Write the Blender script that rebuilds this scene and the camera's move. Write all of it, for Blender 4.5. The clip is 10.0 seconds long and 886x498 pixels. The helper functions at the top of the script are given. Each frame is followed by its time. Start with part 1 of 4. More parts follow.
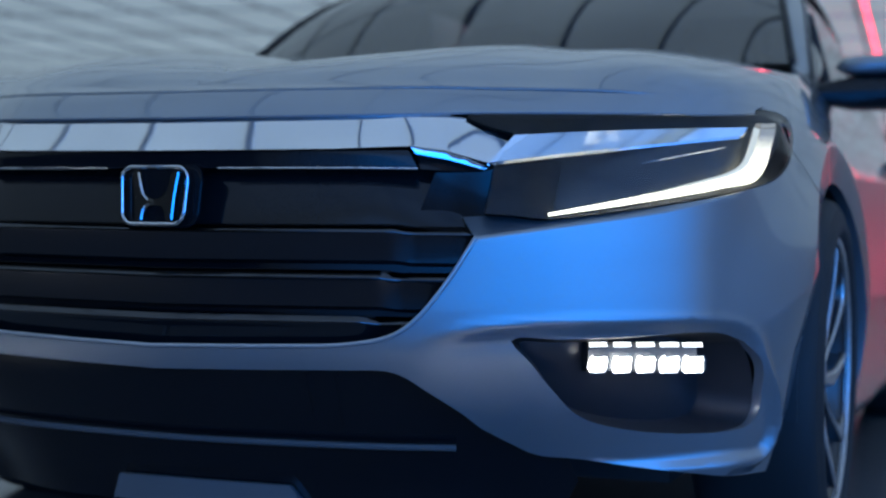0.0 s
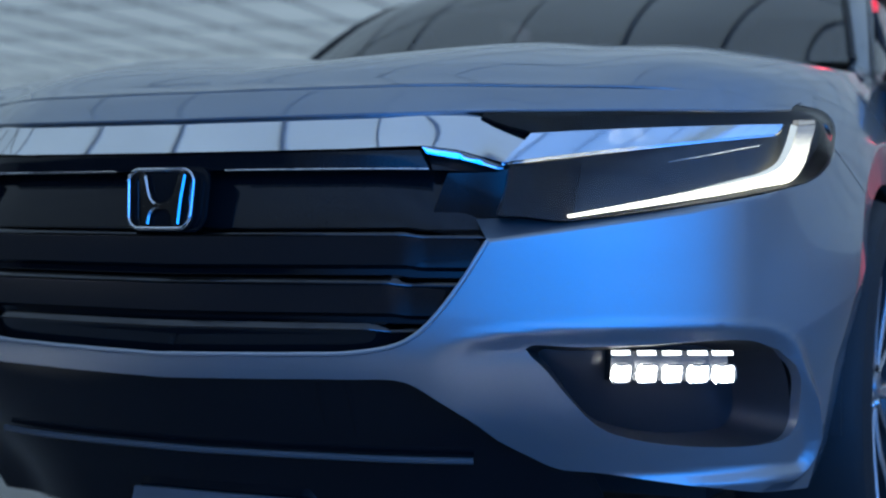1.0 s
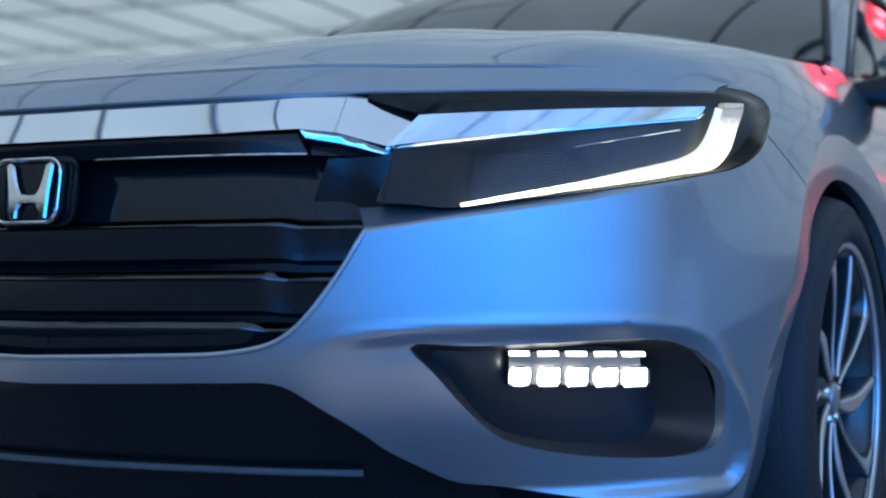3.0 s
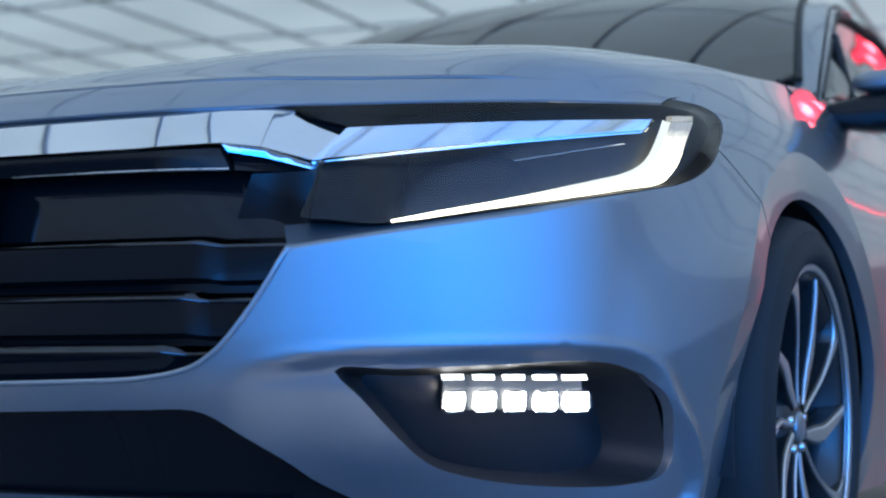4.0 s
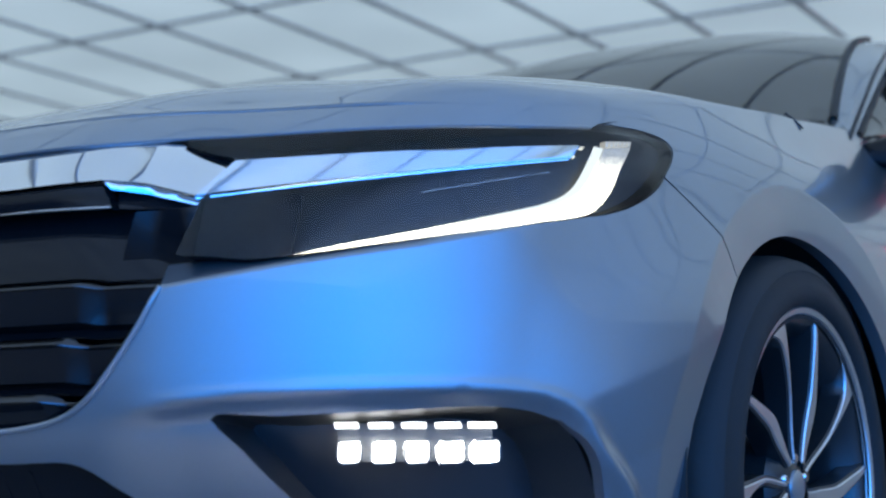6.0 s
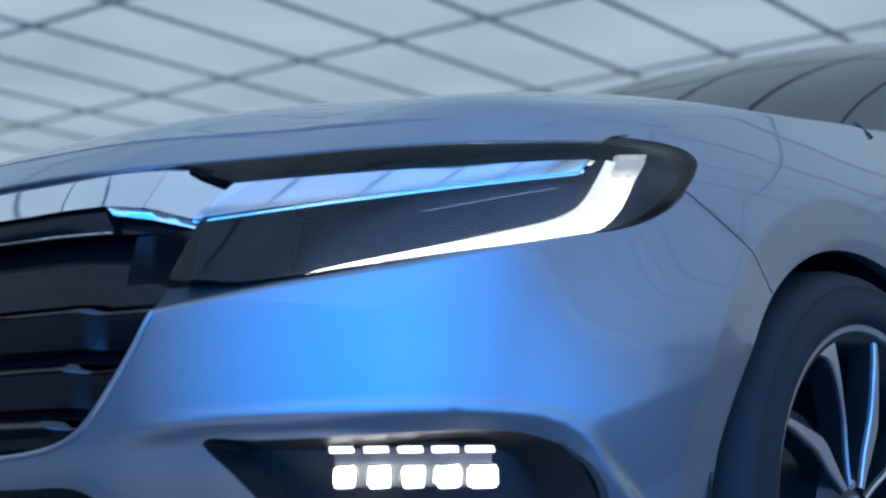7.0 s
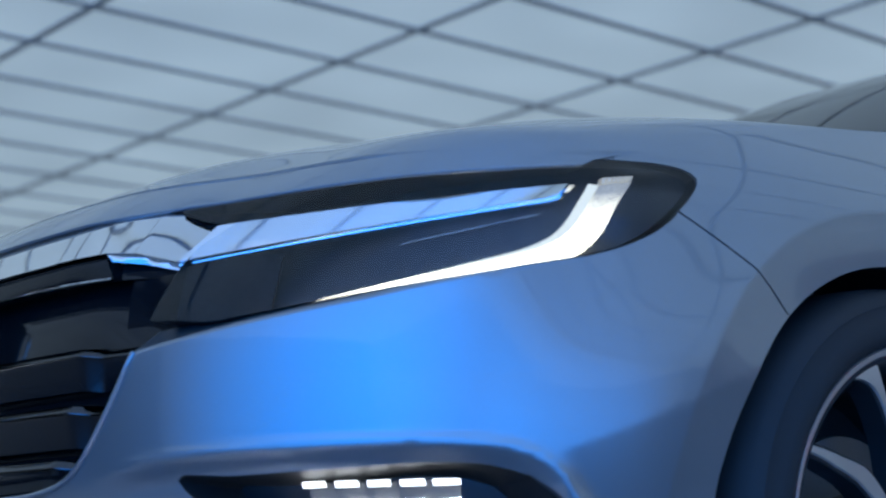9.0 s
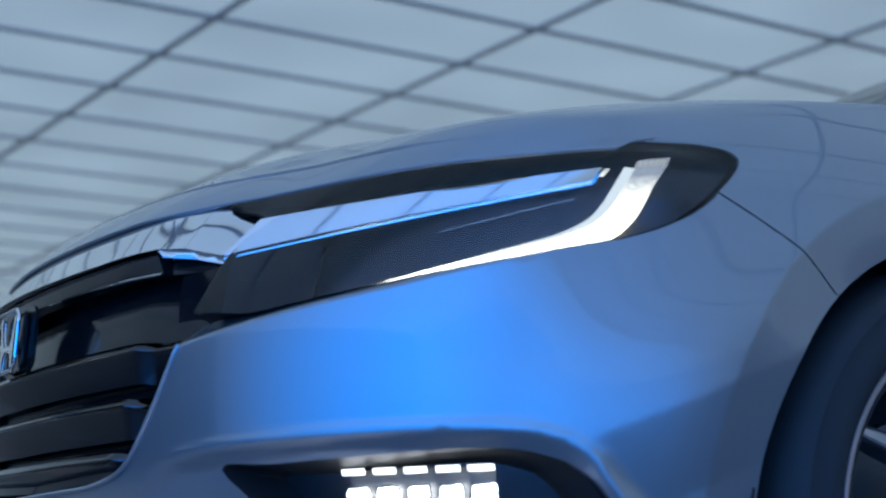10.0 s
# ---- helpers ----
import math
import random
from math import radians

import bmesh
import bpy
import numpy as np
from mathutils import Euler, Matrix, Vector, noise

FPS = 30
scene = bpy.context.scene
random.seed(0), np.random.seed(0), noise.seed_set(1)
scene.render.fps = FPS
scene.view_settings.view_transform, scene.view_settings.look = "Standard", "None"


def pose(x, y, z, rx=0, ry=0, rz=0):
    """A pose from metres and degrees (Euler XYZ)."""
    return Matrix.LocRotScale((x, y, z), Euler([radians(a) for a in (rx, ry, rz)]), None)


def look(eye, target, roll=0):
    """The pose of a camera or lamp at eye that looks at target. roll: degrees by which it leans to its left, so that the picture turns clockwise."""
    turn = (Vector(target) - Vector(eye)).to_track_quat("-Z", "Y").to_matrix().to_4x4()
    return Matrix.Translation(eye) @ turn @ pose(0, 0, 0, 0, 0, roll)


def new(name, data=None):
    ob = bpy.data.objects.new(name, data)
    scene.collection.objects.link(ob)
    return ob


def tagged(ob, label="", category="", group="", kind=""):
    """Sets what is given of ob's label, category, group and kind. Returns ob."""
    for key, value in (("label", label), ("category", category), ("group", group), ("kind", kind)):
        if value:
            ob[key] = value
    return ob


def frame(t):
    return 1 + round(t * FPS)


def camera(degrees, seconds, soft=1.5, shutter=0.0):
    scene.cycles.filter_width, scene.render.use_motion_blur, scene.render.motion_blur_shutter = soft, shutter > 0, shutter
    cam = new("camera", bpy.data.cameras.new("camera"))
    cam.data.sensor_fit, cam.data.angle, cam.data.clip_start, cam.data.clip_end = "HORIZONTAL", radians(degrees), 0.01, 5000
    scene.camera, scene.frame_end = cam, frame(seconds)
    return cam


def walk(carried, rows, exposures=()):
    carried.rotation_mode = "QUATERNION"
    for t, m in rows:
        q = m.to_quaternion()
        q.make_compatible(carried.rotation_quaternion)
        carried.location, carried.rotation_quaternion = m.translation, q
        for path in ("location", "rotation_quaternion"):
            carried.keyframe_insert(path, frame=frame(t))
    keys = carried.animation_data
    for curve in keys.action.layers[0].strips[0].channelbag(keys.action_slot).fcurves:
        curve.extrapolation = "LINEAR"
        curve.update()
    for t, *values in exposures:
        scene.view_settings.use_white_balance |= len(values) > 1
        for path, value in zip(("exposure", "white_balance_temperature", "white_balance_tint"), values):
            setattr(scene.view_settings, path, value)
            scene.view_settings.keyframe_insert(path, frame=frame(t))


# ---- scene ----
cam = camera(32.0, 10.0, soft=2.2)
cam.data.dof.use_dof, cam.data.dof.focus_distance, cam.data.dof.aperture_fstop = True, 2.05, 3.6
PATH = [
    (0, (1.2, -1.969, 0.543), (0.497, -0.097, 0.547), 1.1),
    (0.5, (1.249, -1.897, 0.526), (0.48, -0.051, 0.552), 1.0),
    (1, (1.277, -1.834, 0.529), (0.454, -0.011, 0.551), 0.9),
    (1.5, (1.317, -1.767, 0.509), (0.456, 0.038, 0.547), 0.8),
    (2, (1.352, -1.704, 0.49), (0.482, 0.096, 0.541), 0.8),
    (2.5, (1.39, -1.64, 0.48), (0.505, 0.152, 0.537), 0.8),
    (2.7, (1.4022, -1.6139, 0.475), (0.5095, 0.1747, 0.5392), 0.73),
    (4, (1.463, -1.446, 0.436), (0.553, 0.329, 0.576), 0.3),
    (4.5, (1.505, -1.385, 0.428), (0.564, 0.372, 0.59), 0.2),
    (5, (1.557, -1.319, 0.412), (0.564, 0.407, 0.601), 0.2),
    (5.5, (1.614, -1.234, 0.395), (0.569, 0.456, 0.62), 0.0),
    (5.7, (1.6394, -1.1983, 0.3905), (0.5724, 0.4762, 0.6306), -0.11),
    (7, (1.827, -0.979, 0.38), (0.521, 0.506, 0.675), -0.3),
    (7.5, (1.897, -0.904, 0.374), (0.524, 0.515, 0.693), -0.4),
    (8, (1.963, -0.829, 0.372), (0.524, 0.518, 0.709), -0.6),
    (8.5, (2.026, -0.757, 0.372), (0.518, 0.508, 0.726), -0.7),
    (9, (2.077, -0.69, 0.36), (0.504, 0.492, 0.72), -0.8),
    (9.5, (2.12, -0.622, 0.346), (0.489, 0.477, 0.709), -1.0),
    (10, (2.152, -0.579, 0.338), (0.469, 0.436, 0.707), -1.1),
]
walk(cam, [(t, look(eye, target, roll)) for t, eye, target, roll in PATH],
     [(0.0, 0.15, 6600, 10), (1.5, 0.32, 6650, 10), (2.5, 0.66, 7250, 9), (5.5, 0.67, 7100, 10), (8.5, 0.42, 6700, 10), (10.0, 0.24, 6500, 10)])

# ---- world and light ----
world = bpy.data.worlds.new("studio_world")
scene.world = world
world.use_nodes = True
world.node_tree.nodes["Background"].inputs[0].default_value = (0.35, 0.5, 0.75, 1)
world.node_tree.nodes["Background"].inputs[1].default_value = 0.05


def area_lamp(name, eye, target, sx, sy, power, color):
    data = bpy.data.lights.new(name, "AREA")
    data.shape, data.size, data.size_y, data.energy, data.color = "RECTANGLE", sx, sy, power, color
    ob = new(name, data)
    ob.matrix_world = look(eye, target)
    return ob


blue = area_lamp("blue_lamp", (3.25, -2.4, 1.0), (0.7, 0.2, 0.9), 15.0, 2.7, 265, (1.0, 1.0, 1.0))
for k in (1, -1):
    beam = bpy.data.lights.new("fog_beam", "SPOT")
    beam.energy, beam.color, beam.spot_size, beam.spot_blend, beam.shadow_soft_size = 26, (0.9, 0.96, 1.0), radians(140), 0.6, 0.03
    new("fog_beam", beam).matrix_world = look((k * 0.70, 0.13, 0.388), (k * 1.1, -2.6, 0.0))
red = area_lamp("red_wash_lamp", (1.6, 20.6, 0.25), (1.6, 22.0, 1.3), 4.2, 0.4, 34, (1.0, 0.05, 0.12))
# unseen softbox: bright blue middle, fading to a pale rim added as fill
blue.data.use_nodes = True
n, l = blue.data.node_tree.nodes, blue.data.node_tree.links
where, middle, fall = n.new("ShaderNodeNewGeometry"), n.new("ShaderNodeVectorMath"), n.new("ShaderNodeMapRange")
middle.operation, middle.inputs[1].default_value = "DISTANCE", (0.78, 0.40, 0.0)
square = n.new("ShaderNodeVectorMath")
square.operation, square.inputs[1].default_value = "MULTIPLY", (1.5625, 0.85, 0.0)
fall.interpolation_type = "LINEAR"
fall.inputs["From Min"].default_value, fall.inputs["From Max"].default_value = 0.05, 0.78
fall.inputs["To Min"].default_value, fall.inputs["To Max"].default_value = 1.0, 0.0
l.new(where.outputs["Parametric"], square.inputs[0])
l.new(square.outputs[0], middle.inputs[0])
l.new(middle.outputs["Value"], fall.inputs["Value"])
tone = n.new("ShaderNodeMix")
tone.data_type = "RGBA"
tone.inputs[6].default_value, tone.inputs[7].default_value = (0.040, 0.056, 0.072, 1), (0.0, 0.50, 2.0, 1)
soft_edge = n.new("ShaderNodeMath")
soft_edge.operation, soft_edge.inputs[1].default_value = "POWER", 1.5
l.new(fall.outputs["Result"], soft_edge.inputs[0])
l.new(soft_edge.outputs[0], tone.inputs[0])
l.new(tone.outputs[2], n["Emission"].inputs["Color"])

# ---- shape of the car's skin ----
# plan of the skin at bumper height: nose to side to tail; front tip at y = 0, left side at +x
PLAN = [(0, 0), (0.25, 0.019), (0.483, 0.07), (0.62, 0.137), (0.73, 0.235), (0.80, 0.35), (0.845, 0.48), (0.875, 0.62),
        (0.893, 0.75), (0.903, 0.92), (0.905, 1.1), (0.902, 1.5), (0.90, 2.2), (0.90, 3.2), (0.86, 4.1), (0.70, 4.45), (0, 4.6)]


def smooth_curve(points, n):
    """Evenly spaced points on a centripetal spline through points."""
    p = np.array(points, float)
    p = np.vstack([2 * p[0] - p[1], p, 2 * p[-1] - p[-2]])
    if abs(p[1][0]) < 1e-9 and p.shape[1] == 2:
        p[0] = (-p[2][0], p[2][1])
    out = []
    for i in range(1, len(p) - 2):
        k = np.concatenate([[0], np.cumsum(np.maximum(np.linalg.norm(np.diff(p[i - 1:i + 3], axis=0), axis=1), 1e-6) ** 0.5)])
        t = np.linspace(k[1], k[2], 40, endpoint=False)[:, None]
        a = [((k[j + 1] - t) * p[i - 1 + j] + (t - k[j]) * p[i + j]) / (k[j + 1] - k[j]) for j in range(3)]
        b = [((k[j + 2] - t) * a[j] + (t - k[j]) * a[j + 1]) / (k[j + 2] - k[j]) for j in range(2)]
        out.append(((k[2] - t) * b[0] + (t - k[1]) * b[1]) / (k[2] - k[1]))
    out = np.vstack(out + [p[-2:-1]])
    s = np.concatenate([[0], np.cumsum(np.linalg.norm(np.diff(out, axis=0), axis=1))])
    q = np.linspace(0, s[-1], n)
    return np.stack([np.interp(q, s, out[:, j]) for j in range(p.shape[1])], 1)


plan = smooth_curve(PLAN, 3000)
plan_s = np.concatenate([[0], np.cumsum(np.linalg.norm(np.diff(plan, axis=0), axis=1))])
plan_t = np.gradient(plan, axis=0)
plan_t /= np.linalg.norm(plan_t, axis=1)[:, None]
for _ in range(12):
    plan_t[1:-1] = (plan_t[:-2] + plan_t[1:-1] + plan_t[2:]) / 3
ZS = [0.12, 0.18, 0.24, 0.32, 0.40, 0.45, 0.56, 0.62, 0.67, 0.72, 0.76, 0.79, 0.82, 0.86, 0.90, 0.95, 1.0]
CENTRE_IN = [0.17, 0.14, 0.10, 0.05, 0.006, 0.0, 0.0, 0.008, 0.02, 0.042, 0.075, 0.115, 0.17, 0.25, 0.35, 0.5, 0.7]
FRONT_IN = [0.20, 0.17, 0.12, 0.05, 0.006, 0.0, 0.0, 0.02, 0.05, 0.085, 0.115, 0.15, 0.20, 0.28, 0.38, 0.53, 0.7]
SIDE_IN = [0.08, 0.05, 0.025, 0.01, 0.0, -0.004, 0.0, 0.005, 0.010, 0.019, 0.032, 0.047, 0.065, 0.094, 0.124, 0.155, 0.178]
zs_fine = np.linspace(0.12, 1.0, 881)


def smooth_table(values, soft=16.0):
    """A finely spaced, softened copy of a profile."""
    v = np.interp(np.linspace(0.0, 1.12, 1121), ZS, values)
    v[:120] = values[0] + (120 - np.arange(120)) * (values[0] - values[1]) / 60
    v[1001:] = values[-1] + np.arange(1, 121) * (values[-1] - values[-2]) / 50
    k = np.exp(-0.5 * (np.arange(-100, 101) / soft) ** 2)
    return np.convolve(v, k / k.sum(), "same")[120:1001]


centre_in, front_in, side_in = smooth_table(CENTRE_IN), smooth_table(FRONT_IN), smooth_table(SIDE_IN, 30.0)


def skin_depth(s, z):
    """How far the skin lies inside its plan line at plan length s and height z."""
    s, z = np.broadcast_arrays(np.asarray(s, float), np.asarray(z, float))
    a = np.abs(s)
    w = np.clip((a - 0.55) / 0.48, 0, 1)
    w = w * w * (3 - 2 * w)
    c = np.clip((a - 0.30) / 0.25, 0, 1)
    c = c * c * (3 - 2 * c)
    d = (1 - w) * ((1 - c) * np.interp(z, zs_fine, centre_in) + c * np.interp(z, zs_fine, front_in)) + w * np.interp(z, zs_fine, side_in)
    return d


def skin(s, z, inset=0.0):
    """The point of the car's skin at plan length s from the nose and height z, moved inwards by inset."""
    s, z = np.broadcast_arrays(np.asarray(s, float), np.asarray(z, float))
    a, d = np.abs(s), skin_depth(s, z) + inset
    x, y = np.interp(a, plan_s, plan[:, 0]), np.interp(a, plan_s, plan[:, 1])
    tx, ty = np.interp(a, plan_s, plan_t[:, 0]), np.interp(a, plan_s, plan_t[:, 1])
    return np.stack([np.sign(s + 1e-12) * (x - ty * d), y + tx * d, z + 0 * x], -1)

# ---- end of shape ----

# ---- materials ----
def material(name, base, rough=0.5, metal=0.0, coat=0.0, grain=0.0, scale=40.0, bump=0.0, emit=None, power=0.0, spread=0.12):
    """A node material whose colour and roughness vary at two scales."""
    m = bpy.data.materials.new(name)
    m.use_nodes = True
    n, l = m.node_tree.nodes, m.node_tree.links
    b = n["Principled BSDF"]
    b.inputs["Base Color"].default_value = (*base, 1)
    b.inputs["Roughness"].default_value = rough
    b.inputs["Metallic"].default_value = metal
    b.inputs["Coat Weight"].default_value = coat
    b.inputs["Coat Roughness"].default_value = 0.025
    b.inputs["Coat IOR"].default_value = 1.65
    if emit:
        b.inputs["Emission Color"].default_value = (*emit, 1)
        b.inputs["Emission Strength"].default_value = power
    if grain:
        where = n.new("ShaderNodeTexCoord")
        fine, wide = n.new("ShaderNodeTexNoise"), n.new("ShaderNodeTexNoise")
        fine.inputs["Scale"].default_value, wide.inputs["Scale"].default_value = scale * 12, scale * 0.1
        fine.inputs["Detail"].default_value = wide.inputs["Detail"].default_value = 4
        both = n.new("ShaderNodeMath")
        both.operation = "ADD"
        for tex, slot in ((fine, 0), (wide, 1)):
            l.new(where.outputs["Object"], tex.inputs["Vector"])
            l.new(tex.outputs["Fac"], both.inputs[slot])
        ramp = n.new("ShaderNodeMapRange")
        ramp.inputs["From Min"].default_value, ramp.inputs["From Max"].default_value = 0.6, 1.4
        ramp.inputs["To Min"].default_value, ramp.inputs["To Max"].default_value = 1 - grain, 1 + grain
        l.new(both.outputs[0], ramp.inputs["Value"])
        mul = n.new("ShaderNodeVectorMath")
        mul.operation = "SCALE"
        mul.inputs[0].default_value = base
        l.new(ramp.outputs[0], mul.inputs["Scale"])
        l.new(mul.outputs[0], b.inputs["Base Color"])
        gloss = n.new("ShaderNodeMapRange")
        gloss.inputs["From Min"].default_value, gloss.inputs["From Max"].default_value = 0.3, 0.7
        gloss.inputs["To Min"].default_value, gloss.inputs["To Max"].default_value = rough * (1 - spread), min(1, rough * (1 + spread))
        l.new(wide.outputs["Fac"], gloss.inputs["Value"])
        l.new(gloss.outputs[0], b.inputs["Roughness"])
        if bump:
            bp = n.new("ShaderNodeBump")
            bp.inputs["Strength"].default_value, bp.inputs["Distance"].default_value = bump, 0.002
            l.new(fine.outputs["Fac"], bp.inputs["Height"])
            l.new(bp.outputs[0], b.inputs["Normal"])
    return m


def clear_glass(name, tint, gloss=1.0, ior=1.5):
    """A thin pane: see-through with a mirror gloss that grows at a slant."""
    m = bpy.data.materials.new(name)
    m.use_nodes = True
    n, l = m.node_tree.nodes, m.node_tree.links
    n.remove(n["Principled BSDF"])
    out = n["Material Output"]
    see, mirror, mix, fres = n.new("ShaderNodeBsdfTransparent"), n.new("ShaderNodeBsdfGlossy"), n.new("ShaderNodeMixShader"), n.new("ShaderNodeFresnel")
    see.inputs["Color"].default_value = (*tint, 1)
    mirror.inputs["Color"].default_value = (gloss, gloss, gloss, 1)
    mirror.inputs["Roughness"].default_value = 0.01
    fres.inputs["IOR"].default_value = ior
    l.new(fres.outputs[0], mix.inputs[0])
    l.new(see.outputs[0], mix.inputs[1])
    l.new(mirror.outputs[0], mix.inputs[2])
    l.new(mix.outputs[0], out.inputs["Surface"])
    return m


PAINT = material("silver_blue_paint", (0.29, 0.32, 0.35), 0.35, 0.7, 1.0, 0.05, 60, 0.02)
PAINT.node_tree.nodes["Principled BSDF"].inputs["Coat Roughness"].default_value = 0.03
CHROME = material("chrome", (0.82, 0.84, 0.86), 0.05, 1.0, 0.0, 0.02, 30)
GLOSS_BLACK = material("gloss_black_plastic", (0.008, 0.009, 0.011), 0.10, 0.0, 0.0, 0.15, 40)
GLOSS_BLACK.node_tree.nodes["Principled BSDF"].inputs["Specular IOR Level"].default_value = 0.36
MATT_BLACK = material("matt_black_plastic", (0.02, 0.021, 0.023), 0.55, 0.0, 0.0, 0.2, 60, 0.2)
SATIN_GREY = material("satin_grey_plastic", (0.09, 0.095, 0.10), 0.4, 0.0, 0.0, 0.15, 60, 0.1)
RUBBER = material("tyre_rubber", (0.022, 0.022, 0.023), 0.7, 0.0, 0.0, 0.25, 50, 0.3)
ALLOY = material("machined_alloy", (0.78, 0.79, 0.81), 0.40, 1.0, 0.0, 0.05, 50)
ALLOY_DARK = material("dark_alloy", (0.05, 0.052, 0.056), 0.35, 0.6, 0.3, 0.1, 50)
STEEL = material("brake_steel", (0.35, 0.34, 0.33), 0.4, 1.0, 0.0, 0.15, 60)
SILVER_TRIM = material("silver_trim", (0.45, 0.47, 0.5), 0.35, 0.8, 0.0, 0.06, 50)
LENS = clear_glass("lamp_lens", (0.93, 0.95, 0.96), 0.8)
PANE = clear_glass("tinted_glass", (0.18, 0.20, 0.21), 1.0, 2.1)
REFLECTOR = material("lamp_reflector", (0.05, 0.056, 0.066), 0.4, 0.6, 0.0, 0.08, 60)
DAYLIGHT = material("daytime_light", (0.35, 0.35, 0.32), 0.3, emit=(1.0, 0.98, 0.8), power=6.0)
n, l = DAYLIGHT.node_tree.nodes, DAYLIGHT.node_tree.links
spot, axes, rise, pipe, fade, gain = (n.new("ShaderNode" + k) for k in ("TexCoord", "SeparateXYZ", "MapRange", "TexNoise", "MapRange", "Math"))
stretch = n.new("ShaderNodeMapping")
stretch.inputs["Scale"].default_value, stretch.inputs["Rotation"].default_value = (260, 260, 14), (0.35, 0, 0)
rise.inputs["From Min"].default_value, rise.inputs["From Max"].default_value = 0.668, 0.738
rise.inputs["To Min"].default_value, rise.inputs["To Max"].default_value = 2.8, 0.20
fade.inputs["From Min"].default_value, fade.inputs["From Max"].default_value = 0.35, 0.65
fade.inputs["To Min"].default_value, fade.inputs["To Max"].default_value = 0.20, 1.7
gain.operation = "MULTIPLY"
l.new(spot.outputs["Object"], axes.inputs[0])
l.new(axes.outputs["Z"], rise.inputs["Value"])
l.new(spot.outputs["Object"], stretch.inputs["Vector"])
l.new(stretch.outputs[0], pipe.inputs["Vector"])
l.new(pipe.outputs["Fac"], fade.inputs["Value"])
l.new(rise.outputs["Result"], gain.inputs[0])
l.new(fade.outputs["Result"], gain.inputs[1])
l.new(gain.outputs[0], n["Principled BSDF"].inputs["Emission Strength"])
LIGHT_TIP = material("light_tip", (0.40, 0.41, 0.38), 0.15, 0.3, emit=(1.0, 0.98, 0.82), power=0.22)
# dim emission for the soft glow beside the L-shaped light
HALO = material("light_guide", (0.45, 0.46, 0.42), 0.35, 0.0, 0.3, emit=(0.95, 1.0, 0.84), power=0.55)
LED = material("led", (0.9, 0.9, 0.9), 0.3, emit=(0.93, 0.98, 1.0), power=26.0)
n, l = LED.node_tree.nodes, LED.node_tree.links
spot, facet, level = n.new("ShaderNodeTexCoord"), n.new("ShaderNodeTexVoronoi"), n.new("ShaderNodeMapRange")
facet.inputs["Scale"].default_value = 90
level.inputs["From Min"].default_value, level.inputs["From Max"].default_value = 0.1, 0.75
level.inputs["To Min"].default_value, level.inputs["To Max"].default_value = 26.0, 2.0
l.new(spot.outputs["Object"], facet.inputs["Vector"])
l.new(facet.outputs["Distance"], level.inputs["Value"])
l.new(level.outputs["Result"], n["Principled BSDF"].inputs["Emission Strength"])
LED_SMALL = material("led_small", (0.9, 0.9, 0.9), 0.3, emit=(0.93, 0.98, 1.0), power=2.6)
PANEL = material("light_panel", (0.7, 0.72, 0.75), 0.7, grain=0.06, scale=8, emit=(0.575, 0.79, 0.97), power=0.36)
# the panels glow a little unevenly
n, l = PANEL.node_tree.nodes, PANEL.node_tree.links
spot, cloud, level = n.new("ShaderNodeTexCoord"), n.new("ShaderNodeTexNoise"), n.new("ShaderNodeMapRange")
cloud.inputs["Scale"].default_value, cloud.inputs["Detail"].default_value = 1.3, 1.0
level.inputs["From Min"].default_value, level.inputs["From Max"].default_value = 0.3, 0.7
level.inputs["To Min"].default_value, level.inputs["To Max"].default_value = 0.325, 0.40
l.new(spot.outputs["Object"], cloud.inputs["Vector"])
l.new(cloud.outputs["Fac"], level.inputs["Value"])
l.new(level.outputs["Result"], n["Principled BSDF"].inputs["Emission Strength"])
RED_TUBE = material("red_tube", (0.5, 0.02, 0.03), 0.4, emit=(1.0, 0.035, 0.10), power=8.0)
RED_FACE = material("red_lamp_face", (0.35, 0.02, 0.03), 0.5, emit=(1.0, 0.05, 0.11), power=1.6)
RED_BULB = material("red_lamp_bulb", (0.6, 0.1, 0.1), 0.4, emit=(1.0, 0.09, 0.14), power=14.0)
GRID = material("ceiling_grid_metal", (0.45, 0.47, 0.5), 0.5, 0.0, 0.0, 0.1, 30)
FLOOR = material("studio_floor_paint", (0.15, 0.155, 0.165), 0.22, 0.0, 0.0, 0.15, 12, 0.05)
POCKET = material("fog_pocket_plastic", (0.020, 0.022, 0.025), 0.5, 0.0, 0.0, 0.1, 30, 0.1)
LAMP_BLACK = material("lamp_housing_plastic", (0.020, 0.022, 0.026), 0.30, 0.0, 0.0, 0.06, 8)
DARK_WALL = material("black_drape", (0.022, 0.022, 0.025), 0.9, 0.0, 0.0, 0.3, 10, 0.2)
WALL = material("studio_wall_paint", (0.55, 0.55, 0.57), 0.8, 0.0, 0.0, 0.1, 10, 0.05)
SMOKED = material("smoked_chrome", (0.085, 0.09, 0.10), 0.12, 1.0, 0.0, 0.05, 40)
SIDE = material("studio_side_wall", (0.7, 0.7, 0.72), 0.85, 0.0, 0.0, 0.1, 10, 0.05)
LAMP_MATT = material("lamp_wall_plastic", (0.012, 0.013, 0.016), 0.7, 0.0, 0.0, 0.06, 8)
LAMP_MATT.node_tree.nodes["Principled BSDF"].inputs["Specular IOR Level"].default_value = 0.12
REAR = material("rear_wall_paint", (0.42, 0.40, 0.41), 0.7, 0.0, 0.0, 0.1, 10, 0.05)
